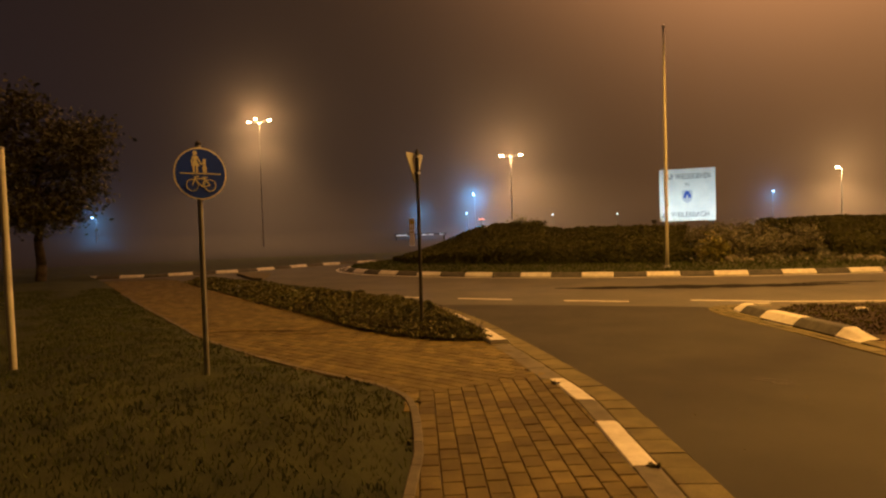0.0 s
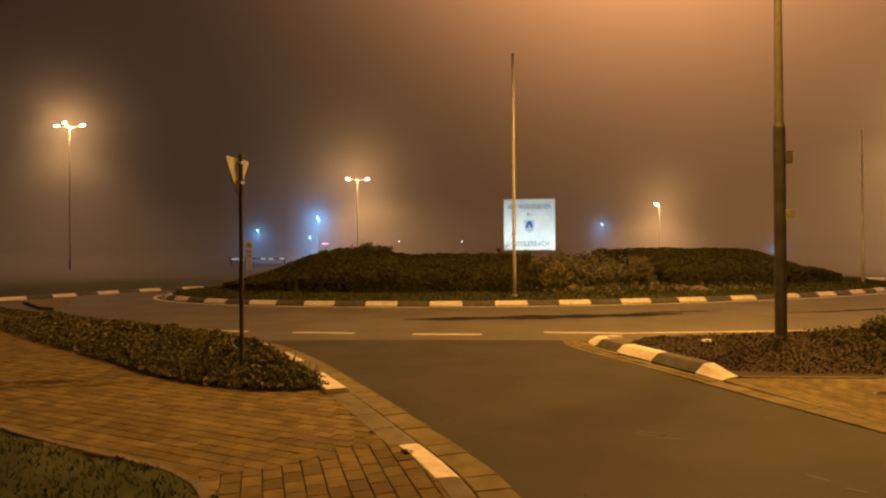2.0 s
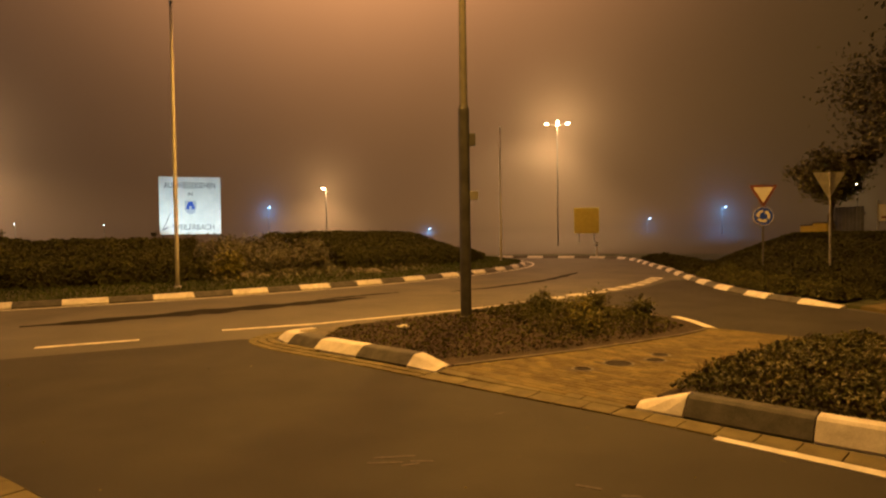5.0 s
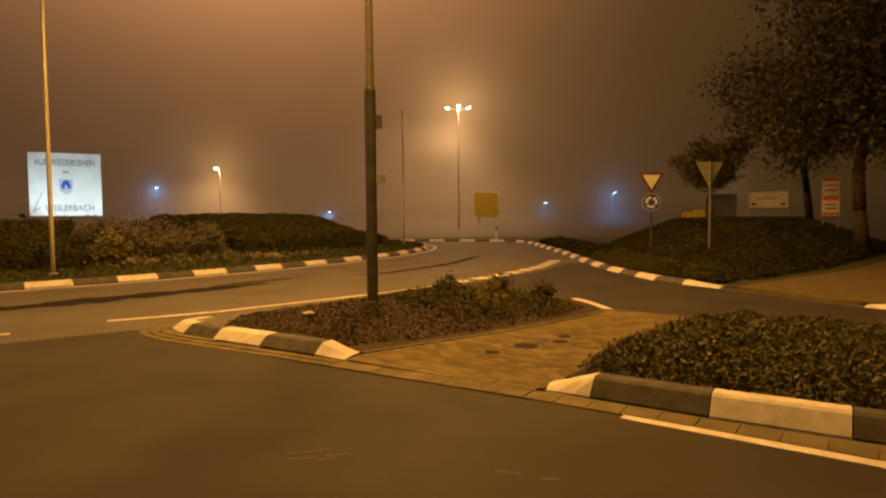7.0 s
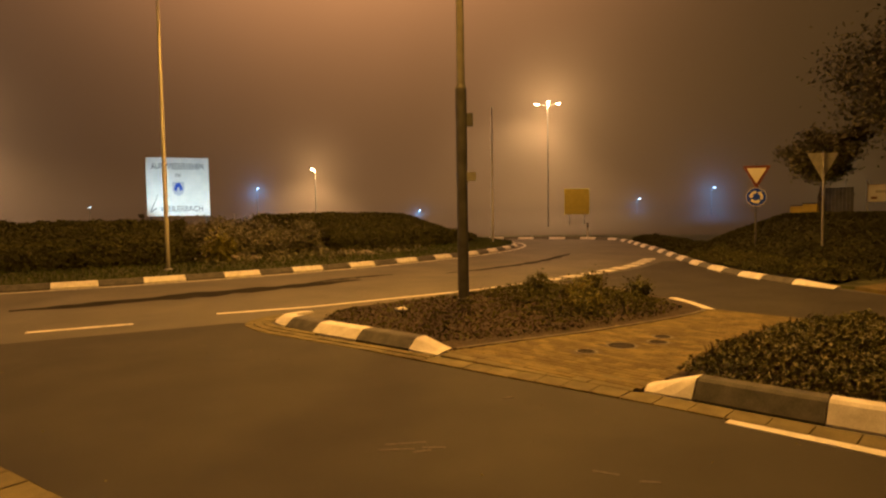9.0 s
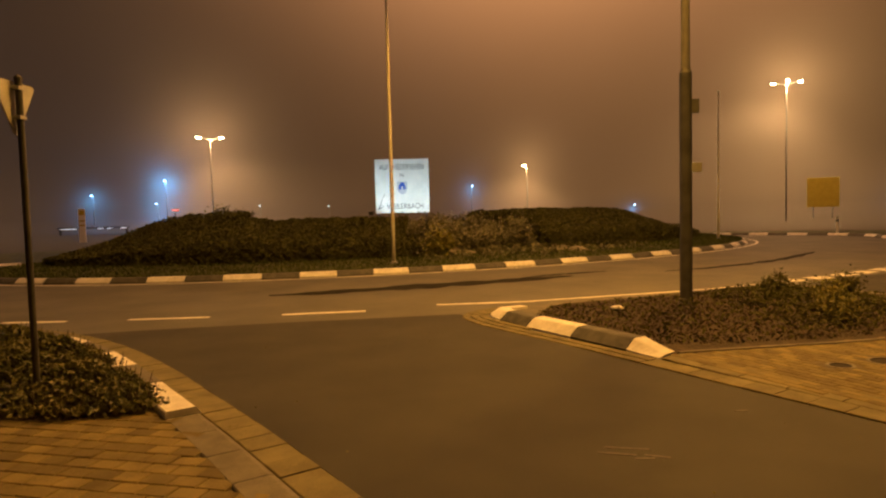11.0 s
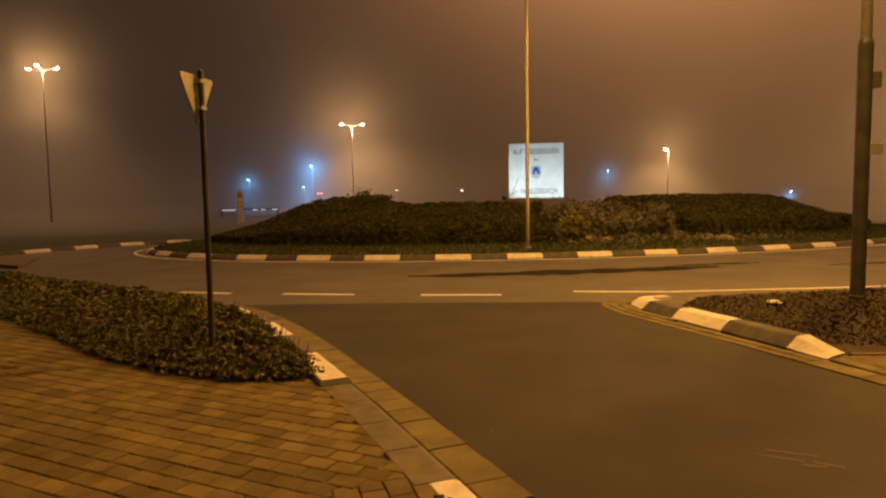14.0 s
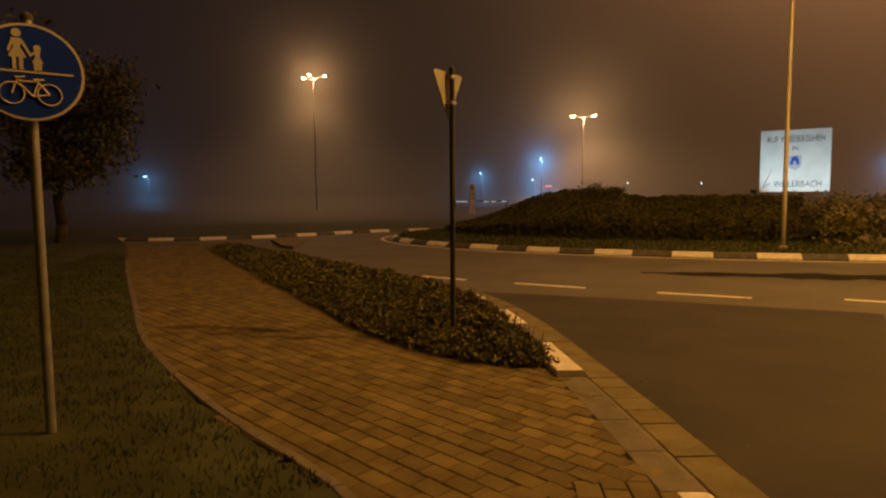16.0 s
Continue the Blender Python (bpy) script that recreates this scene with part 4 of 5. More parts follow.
# ---- traffic signs ----
def sign_pole(ob, height, r=0.03, material=None, cap=True):
    bm = bmesh.new()
    add_tube(bm, (0, 0, -0.2), (0, 0, height), r, r, 14)
    part("pole", bm, material or M_GALV, ob, smooth=False)
    if cap:
        bm = bmesh.new()
        add_lathe(bm, [(r * 1.15, -0.02), (r * 1.15, 0.01), (r * 0.5, 0.03), (0.005, 0.035)], 12, (0, 0, height))
        part("cap", bm, M_DARKPOLE, ob)


def ring_outline(r, n=40):
    return [(r * math.cos(2 * math.pi * k / n), r * math.sin(2 * math.pi * k / n)) for k in range(n)]


def triangle(side, r=0.03, down=True):
    """Rounded triangle, point down."""
    h = side * math.sqrt(3) / 2
    corners = [(0, -2 * h / 3), (side / 2, h / 3), (-side / 2, h / 3)]
    out = []
    for k, (cx, cz) in enumerate(corners):
        d = math.hypot(cx, cz)
        ox, oz = cx * (1 - 2 * r / d), cz * (1 - 2 * r / d)
        a0 = math.atan2(cz, cx)
        for j in range(5):
            a = a0 + radians(-60 + 30 * j)
            out.append((ox + r * math.cos(a), oz + r * math.sin(a)))
    return out


def disc_sign(parent, z, r, face, rim, y=-0.055):
    bm = bmesh.new()
    add_plate(bm, ring_outline(r), 0.012, Matrix.Translation((0, y, z)))
    plate = part("sign_plate", bm, rim, parent)
    bm = bmesh.new()
    add_plate(bm, ring_outline(r * 0.945), 0.004, Matrix.Translation((0, y - 0.003, z)))
    part("sign_face", bm, face, plate)
    return plate


def clamps(parent, zs, r, y=-0.02):
    for z in zs:
        bm = bmesh.new()
        add_box(bm, (r * 3.2, r * 2.6, 0.035), (0, y * 0.4, z), 0.005)
        part("clamp", bm, M_GALV, parent)


def path_sign(place, turn):
    ob = empty("path_sign", "round blue foot and cycle path sign on a steel pole", "traffic sign", place, turn=turn)
    sign_pole(ob, 2.66, 0.031, M_GALV)
    zc = 2.31
    plate = disc_sign(ob, zc, 0.3, M_SIGNBLUE, M_SIGNWHITE)
    y = -0.0625

    def mark(name, outline, dz=0.0, dx=0.0):
        bm = bmesh.new()
        add_plate(bm, outline, 0.003, Matrix.Translation((dx, y, zc + dz)))
        part(name, bm, M_SIGNWHITE, plate, "white symbol")

    mark("divider", [(-0.235, -0.006), (0.235, -0.006), (0.235, 0.006), (-0.235, 0.006)])
    for dx, k in ((-0.06, 1.0), (0.045, 0.62)):
        mark("figure_head", ring_outline(0.026 * (1 if k == 1 else 0.8), 16), 0.012 + 0.222 * k, dx)
        mark("figure_body", [(-0.05 * k, 0.075 * k), (0.05 * k, 0.075 * k), (0.018 * k, 0.135 * k), (0.028 * k, 0.19 * k), (-0.028 * k, 0.19 * k), (-0.018 * k, 0.135 * k)], 0.012, dx)
        for sx in (-0.018, 0.018):
            mark("figure_leg", [(sx * k - 0.01, 0.0), (sx * k + 0.01, 0.0), (sx * k + 0.011, 0.08 * k), (sx * k - 0.011, 0.08 * k)], 0.012, dx)
    mark("figure_arm", [(-0.04, 0.165), (0.005, 0.085), (0.017, 0.09), (-0.03, 0.185)], 0.012)
    mark("figure_arm", [(0.006, 0.08), (0.03, 0.1), (0.03, 0.118), (0.0, 0.092)], 0.012)
    mark("figure_arm", [(-0.088, 0.185), (-0.112, 0.11), (-0.1, 0.106), (-0.078, 0.165)], 0.012)
    bm = bmesh.new()

    def rod(a, b, r=0.0065):
        add_tube(bm, (a[0], y, zc + a[1]), (b[0], y, zc + b[1]), r, r, 6)

    for cx in (-0.1, 0.1):
        n = 22
        for k in range(n):
            a, b = 2 * math.pi * k / n, 2 * math.pi * (k + 1) / n
            rod((cx + 0.066 * math.cos(a), -0.135 + 0.066 * math.sin(a)), (cx + 0.066 * math.cos(b), -0.135 + 0.066 * math.sin(b)), 0.0055)
    for a, b in (((-0.1, -0.135), (-0.065, -0.04)), ((-0.07, -0.06), (0.04, -0.06)), ((-0.06, -0.075), (0.01, -0.15)), ((0.01, -0.15), (0.045, -0.05)), ((0.01, -0.15), (0.1, -0.135)), ((0.1, -0.135), (0.04, -0.06)), ((0.015, -0.045), (0.075, -0.045)), ((-0.065, -0.04), (-0.025, -0.03)), ((-0.065, -0.04), (-0.08, -0.035))):
        rod(a, b)
    part("bicycle_symbol", bm, M_SIGNWHITE, plate, "white symbol")
    clamps(ob, (zc - 0.18, zc + 0.18), 0.031)
    return ob


path_sign((-2.265, 7.22, 0.14), 42)


def give_way(place, turn, height, side, label, pole_mat, roundabout=False, r=0.03):
    ob = empty("give_way_sign", label, "traffic sign", place, "give-way signs", turn=turn)
    sign_pole(ob, height, r, pole_mat)
    h = side * math.sqrt(3) / 2
    zc = height - 0.03 - h / 3
    bm = bmesh.new()
    add_plate(bm, triangle(side), 0.012, Matrix.Translation((0, -r - 0.025, zc)))
    plate = part("sign_plate", bm, M_ALU, ob, "bare aluminium sign back")
    bm = bmesh.new()
    add_plate(bm, triangle(side * 0.985), 0.003, Matrix.Translation((0, -r - 0.029, zc)))
    part("red_border", bm, M_SIGNRED, plate)
    bm = bmesh.new()
    add_plate(bm, triangle(side * 0.68, 0.015), 0.003, Matrix.Translation((0, -r - 0.033, zc)))
    part("white_field", bm, M_SIGNWHITE, plate)
    clamps(ob, (zc + h * 0.22, zc - h * 0.3), r)
    if roundabout:
        z2 = zc - 2 * h / 3 - 0.26
        disc = disc_sign(ob, z2, 0.3, M_SIGNBLUE, M_SIGNWHITE, -r - 0.025)
        for k in range(3):
            bm = bmesh.new()
            a0 = radians(90 + 120 * k)
            pts_o = [(0.2 * math.cos(a0 + radians(j)), 0.2 * math.sin(a0 + radians(j))) for j in range(0, 76, 15)]
            pts_i = [(0.12 * math.cos(a0 + radians(j)), 0.12 * math.sin(a0 + radians(j))) for j in range(75, -1, -15)]
            tip = [(0.16 * math.cos(a0 + radians(105)), 0.16 * math.sin(a0 + radians(105)))]
            wing_o = [(0.24 * math.cos(a0 + radians(78)), 0.24 * math.sin(a0 + radians(78)))]
            wing_i = [(0.08 * math.cos(a0 + radians(78)), 0.08 * math.sin(a0 + radians(78)))]
            add_plate(bm, pts_o + wing_o + tip + wing_i + pts_i, 0.003, Matrix.Translation((0, -r - 0.032, z2)))
            part("arrow", bm, M_SIGNWHITE, disc, "white arrow")
    return ob


give_way((0.05, 10.39, 0.05), 180 + 65, 2.98, 0.6, "give-way sign seen from behind on a dark pole in ground cover", M_DARKPOLE)
give_way((21.3, 8.75, 0.07), 180 - 45, 3.22, 0.9, "give-way sign seen from behind on a steel pole beside the hedge", M_GALV)
give_way((22.4, 10.95, 0.07), -62, 3.05, 0.86, "give-way sign over a blue roundabout sign on a grey pole", M_GREYPAINT, True)

# plain post on the lawn
post = empty("lawn_post", "plain slim pale steel post on the dark lawn", "post", (-4.95, 7.72, 0.14))
bm = bmesh.new()
add_tube(bm, (0, 0, -0.2), (-0.03, 0, 2.75), 0.045, 0.042, 14)
part("pole", bm, M_WHITEPOLE, post)
bm = bmesh.new()
add_lathe(bm, [(0.05, 0), (0.05, 0.03), (0.01, 0.045)], 14, (-0.03, 0, 2.74))
part("cap", bm, M_GALV, post)

# ---- island planting ----
def hedge_height(x, y):
    d = island_depth(x, y)
    rise = np.clip((d - 2.2) / 0.5, 0, 1) ** 0.6 * 0.62 + np.clip((d - 2.7) / 3.0, 0, 1) * 0.5
    rise = rise * np.clip((x + 4.2) / 6.5, 0.15, 1) * np.clip((29.5 - x) / 7, 0.15, 1)
    return island_ground(x, y) + rise * (1 + 0.07 * waves(x, y, 3.0, 21) + 0.04 * waves(x, y, 0.9, 22))


def hedge(name, x0, x1, y0, y1, keep, leaves, seed, label, shift):
    ob = empty(name, label, "hedge", group="hedges on the island")
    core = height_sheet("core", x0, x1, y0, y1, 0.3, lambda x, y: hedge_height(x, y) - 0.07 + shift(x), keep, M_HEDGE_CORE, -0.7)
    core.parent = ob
    rng = np.random.default_rng(seed)
    x, y = rng.uniform(x0, x1, leaves * 5), rng.uniform(y0, y1, leaves * 5)
    k = keep(x, y)
    x, y = x[k][:leaves], y[k][:leaves]
    z = hedge_height(x, y) + shift(x) + rng.uniform(-0.12, 0.05, len(x))
    leaf_mesh("foliage", np.stack([x, y, z], 1), 0.075, M_HEDGE, rng, ob)
    # upright front skirt
    n = leaves // 3
    s = rng.uniform(0, OVAL.length, n * 3)
    p = np.array([tuple(OVAL.off(v, 2.35 + rng.uniform(-0.15, 0.15))) for v in s])
    k = keep(p[:, 0], p[:, 1] + 0.4)
    p = p[k]
    if len(p):
        g = island_ground(p[:, 0], p[:, 1])
        z = g + rng.uniform(0.0, 0.75, len(p)) * np.clip((p[:, 0] + 4.2) / 6.5, 0.15, 1) * np.clip((27.5 - p[:, 0]) / 6, 0.05, 1)
        leaf_mesh("foliage", np.stack([p[:, 0], p[:, 1], z], 1), 0.075, M_HEDGE, rng, ob)
    return ob


def keep_left(x, y):
    return (island_depth(x, y) > 2.2) & (x < 9.6 + 0.5 * np.sin(y)) & (y < 29.2)


def keep_right(x, y):
    return (island_depth(x, y) > 2.4) & (x > 14.6 + 0.35 * (27 - y) * 0.3 + 0.4 * np.sin(y * 1.3)) & (y < 30)


hedge("hedge", -4.5, 10.5, 20, 29.3, keep_left, 30000, 31, "long clipped dark green hedge covering the island mound", lambda x: -0.3 * np.clip((x - 3.6) / 1.2, 0, 1))
hedge("hedge", 14, 29.5, 20, 30.1, keep_right, 24000, 32, "low clipped dark green hedge on the island mound", lambda x: -0.12 - 0.25 * np.clip((x - 22) / 5, 0, 1))
# leaves on the cut end that faces the rock garden
rng = np.random.default_rng(33)
n = 5000
y = rng.uniform(22.5, 29.8, n)
x = 14.6 + 0.105 * (27 - y) + 0.4 * np.sin(y * 1.3) + rng.uniform(-0.12, 0.25, n)
low, high = island_ground(x, y), hedge_height(x + 0.4, y) - 0.12
z = low + (high - low) * rng.uniform(0, 1.0, n)
leaf_mesh("foliage", np.stack([x, y, z], 1), 0.08, M_HEDGE, rng, bpy.data.objects["hedge.001"])



def bush(place, r, h, count, size, material, seed, label, category="shrub", group="shrubs on the island", stems=7):
    """A loose shrub: woody stems with leaves in clumps about them."""
    rng = np.random.default_rng(seed)
    ob = empty("shrub", label, category, place, group)
    bm = bmesh.new()
    tips = []
    for k in range(stems):
        a, q = rng.uniform(0, 6.28), rng.uniform(0.2, 0.9)
        t = (math.cos(a) * r * q, math.sin(a) * r * q, h * rng.uniform(0.55, 0.95) * (1.1 - 0.5 * q))
        tips.append(t)
        add_tube(bm, (0, 0, -0.08), t, 0.018, 0.005, 5)
    part("stems", bm, M_BARK, ob)
    tips = np.array(tips)
    c = tips[rng.integers(0, stems, count)] * rng.uniform(0.45, 1.05, (count, 1)) + rng.normal(size=(count, 3)) * np.array([r, r, h * 0.7]) * 0.22
    c[:, 2] = np.abs(c[:, 2])
    leaf_mesh("leaves", c, size, material, rng, ob)
    return ob


rng = np.random.default_rng(77)
garden = [(9.7, 22.6, 0.55, 0.7), (10.5, 23.6, 0.9, 0.8), (11.6, 23.2, 0.8, 0.62), (12.6, 23.9, 1.0, 0.9), (13.6, 24.2, 0.9, 0.9), (11.2, 25.2, 1.1, 0.95), (12.6, 25.8, 1.2, 0.95), (14.2, 25.4, 0.9, 0.85), (10.2, 26.6, 1.0, 0.8), (13.4, 27.4, 1.2, 0.8), (11.6, 27.8, 1.2, 0.7)]
for k, (x, y, r, h) in enumerate(garden):
    g = float(island_ground(np.array([x]), np.array([y]))[0])
    bush((x, y, g - 0.02), r, h * 1.2, 1700, 0.075, M_GREYLEAF if k else M_YELLOWLEAF, 100 + k, "rounded grey-green shrub in the island rock garden" if k else "yellowish-green shrub in the island rock garden", stems=12)
for k in range(22):
    x, y = rng.uniform(9.2, 16.5), rng.uniform(21.9, 24.2)
    if y > 23 and x > 14.5:
        continue
    g = float(island_ground(np.array([x]), np.array([y]))[0])
    rock = empty("rock", "pale angular stone among the island planting", "rock", (x, y, g - 0.03), "rocks in the rock garden", turn=rng.uniform(0, 360))
    bm = bmesh.new()
    got = bmesh.ops.create_icosphere(bm, subdivisions=2, radius=rng.uniform(0.14, 0.34))
    for v in got["verts"]:
        v.co *= 1 + 0.3 * noise.noise(v.co * 9 + Vector((k * 3.1, 0, 0)))
        v.co.z *= 0.62
    part("stone", bm, M_ROCK, rock)
# low flowering tufts along the rim
x, y = rng.uniform(8.6, 18.5, 900), rng.uniform(21, 23.4, 900)
d = island_depth(x, y)
k = (d > 1.1) & (d < 2.6)
x, y = x[k], y[k]
leaf_ob = leaf_mesh("rim_plants", np.stack([x, y, island_ground(x, y) + rng.uniform(0.0, 0.22, len(x))], 1), 0.09, M_GREYLEAF, rng)
tagged(leaf_ob, "straggly low plants along the island rim", "plants", kind="stuff")
for k, (x, y, h) in enumerate(((3.3, 27.6, 0.6), (3.9, 27.8, 0.4), (2.5, 27.3, 0.4))):
    g = float(hedge_height(np.array([x]), np.array([y]))[0])
    bush((x, y, g - 0.22), 0.7, h, 420, 0.06, M_HEDGE, 140 + k, "loose shoots standing up out of the hedge", "shoots", "shoots on the hedge", 9)
# rim grass
n = 16000
s = rng.uniform(OVAL.length * 0.02, OVAL.length * 0.62, n)
u = 0.28 + rng.uniform(0, 1, n) ** 1.2 * 2.2
p = np.array([tuple(OVAL.off(a, b)) for a, b in zip(s, u)])
tagged(blades("island_grass", p[:, 0], p[:, 1], island_ground(p[:, 0], p[:, 1]) - 0.01, 0.1, M_GRASS, rng, width=0.02), "short grass round the island rim", "grass", kind="stuff")


# ---- planting beds ----
def cover_bed(name, poly, height, count, size, seed, label, base=0.03, ragged=0.16, material=None, soil=True):
    rng = np.random.default_rng(seed)
    ob = empty(name, label, "ground cover", kind="stuff")
    if soil:
        bed = slab("soil", poly, -0.1, base, M_SOIL)
        bed.parent = ob
        del bed["kind"]
    x, y = scatter_in(poly, count, rng)
    d = edge_distance(x, y, poly)
    h = height * np.clip(d / 0.3, 0.18, 1) ** 0.5 * (1 + 0.28 * waves(x, y, 1.1, seed) + 0.16 * waves(x, y, 0.35, seed + 1))
    z = base + h * rng.uniform(0.25, 1.0, count) ** 0.6
    out = rng.normal(size=(count, 2)) * ragged * np.clip(0.35 - d, 0.06, 0.35)[:, None]
    leaf_mesh("foliage", np.stack([x + out[:, 0], y + out[:, 1], z], 1), size, material or M_COVER, rng, ob)
    n = count // 40
    x, y = scatter_in(poly, n, rng)
    bm = bmesh.new()
    for px, py in zip(x, y):
        a = rng.uniform(0, 6.28)
        add_tube(bm, (px, py, base - 0.02), (px + 0.07 * math.cos(a), py + 0.07 * math.sin(a), base + height * rng.uniform(0.6, 1.1)), 0.006, 0.003, 4)
    part("twigs", bm, M_BARK, ob)
    return ob


s_t, s_e = s_near(KERB_L, 1.7, 9.45), s_near(KERB_L, -8.3, 23.6)
near_s = s_near(KERB_L, -0.6, 15.1)
bed_near = [tuple(KERB_L.off(s, 0.54)) for s in np.arange(s_t + 0.1, near_s, 0.25)] + [tuple(BED_L.at(s)) for s in np.arange(s_near(BED_L, -2.9, 13.35), 0.15, -0.25)]
cover_bed("ground_cover_bed", bed_near, 0.22, 56000, 0.034, 11, "dense leafy ground cover between path and kerb")
bed_far = [tuple(KERB_L.off(s, 0.54)) for s in np.arange(near_s, s_e, 0.4)] + [tuple(BED_L.at(s)) for s in np.arange(s_near(BED_L, -9.3, 22.3), s_near(BED_L, -2.9, 13.35), -0.4)]
cover_bed("ground_cover_bed", bed_far, 0.18, 22000, 0.06, 12, "dark ground cover running along the footpath")
cover_bed("low_shrub_bed", [(6.92, 6.15), (7.5, 6.2), (8.5, 6.3), (10.5, 6.08), (11.2, 5.6), (11.25, 3), (11.3, 0.5), (7.3, 0.5), (7.12, 2.5), (7.0, 4.5)], 0.19, 60000, 0.029, 13, "knee-high dense shrubs behind the tall kerb", 0.1, soil=False)
inner = [(6.6, 12.0), (6.45, 10.3), (6.6, 9.2), (7.6, 8.75), (8.8, 8.4), (10.4, 8.1), (11.4, 8.2), (12.1, 9.0), (12.5, 10.2), (12.7, 11.4), (12.7, 12.2), (8.6, 12.4), (7.0, 12.4)]
cover_bed("sparse_plants", inner, 0.1, 1900, 0.038, 14, "sparse low plants on dark mulch in the splitter", 0.03, material=M_HEDGE, soil=False)
tall = [(8.6, 8.7), (10.6, 8.35), (11.4, 8.6), (12.2, 9.6), (12.5, 11.4), (12.3, 12.0), (10.4, 12.1), (9.6, 10.6)]
cover_bed("taller_plants", tall, 0.2, 3200, 0.036, 15, "straggly taller plants in the splitter bed", 0.03, material=M_HEDGE, soil=False)
for k, (x, y, r, h, m) in enumerate(((10.9, 9.9, 0.35, 0.5, M_YELLOWLEAF), (11.4, 11.3, 0.3, 0.5, M_COVER), (12.4, 10.6, 0.4, 0.45, M_COVER), (9.9, 9.2, 0.3, 0.35, M_YELLOWLEAF), (11.9, 9.3, 0.3, 0.4, M_COVER))):
    bush((x, y, 0.02), r, h, 900, 0.036, m, 160 + k, "yellow-green leafy shrub in the splitter bed" if m == M_YELLOWLEAF else "small dark leafy shrub in the splitter bed", group="shrubs in the splitter", stems=10)
# mulch chips and fallen leaves
rng = np.random.default_rng(9)
x, y = scatter_in(inner, 9000, rng)
tagged(leaf_mesh("mulch_chips", np.stack([x, y, 0.035 + rng.uniform(0, 0.012, len(x))], 1), 0.022, M_SOIL, rng, up=0.0), "loose bark chips on the splitter bed", "bark mulch", kind="stuff")

scrap = empty("paper_scrap", "small crumpled white paper scrap on the mulch", "litter", (8.0, 11.6, 0.04), turn=30)
bm = bmesh.new()
bmesh.ops.create_icosphere(bm, subdivisions=2, radius=0.1)
for v in bm.verts:
    v.co *= 1 + 0.5 * noise.noise(v.co * 14)
    v.co.z = v.co.z * 0.4 + 0.03
part("sheet", bm, M_SIGNWHITE, scrap)

# ---- lawn blades ----
rng = np.random.default_rng(4)
near_lawn = [(0.33, 2.6), (0.33, 4.9), (0.15, 6.25), (-0.2, 6.85), (-1.0, 7.5), (-1.8, 8.25), (-2.7, 9.15), (-3.7, 10.3), (-5.3, 12.5), (-8.3, 16.7), (-11, 20.5), (-15, 18), (-10, 6), (-3.5, 2.6)]
x, y = scatter_in(near_lawn, 95000, rng)
clump = waves(x, y, 0.5, 41)
k = clump + rng.uniform(-0.9, 0.9, len(x)) > -0.35
x, y = x[k], y[k]
tagged(blades("lawn_grass", x, y, verge_height(x, y) - 0.008, 0.05, M_GRASS, rng, width=0.007), "short uneven damp lawn grass", "grass", kind="stuff")
cx, cy = scatter_in(near_lawn, 70, rng)
pick = rng.integers(0, len(cx), 700)
x, y = cx[pick] + rng.normal(size=700) * 0.07, cy[pick] + rng.normal(size=700) * 0.06
k = inside(x, y, near_lawn)
x, y = x[k], y[k]
tagged(leaf_mesh("lawn_weeds", np.stack([x, y, verge_height(x, y) + 0.02], 1), 0.03, M_GRASS, rng), "broad-leaved weeds in the lawn", "weeds", kind="stuff")
x, y = scatter_in([(-4, 3), (6, 3), (6, 13), (-4, 11)], 70, rng)
hgt = np.where(inside(x, y, verge_poly), verge_height(x, y) + 0.045, 0.036)
tagged(leaf_mesh("fallen_leaves", np.stack([x, y, hgt], 1), 0.014, M_YELLOWLEAF, rng, up=0.0), "few pale fallen leaves on path and lane", "leaves", kind="stuff")
for k, (x, y) in enumerate(((1.72, 6.78), (2.05, 4.42), (0.3, 5.0), (0.28, 6.15), (-0.6, 7.15))):
    bush((x, y, 0.02), 0.05, 0.05, 26, 0.024, M_COVER, 300 + k, "small weed tuft in a paving joint", "weed", "weeds in the joints", 5)


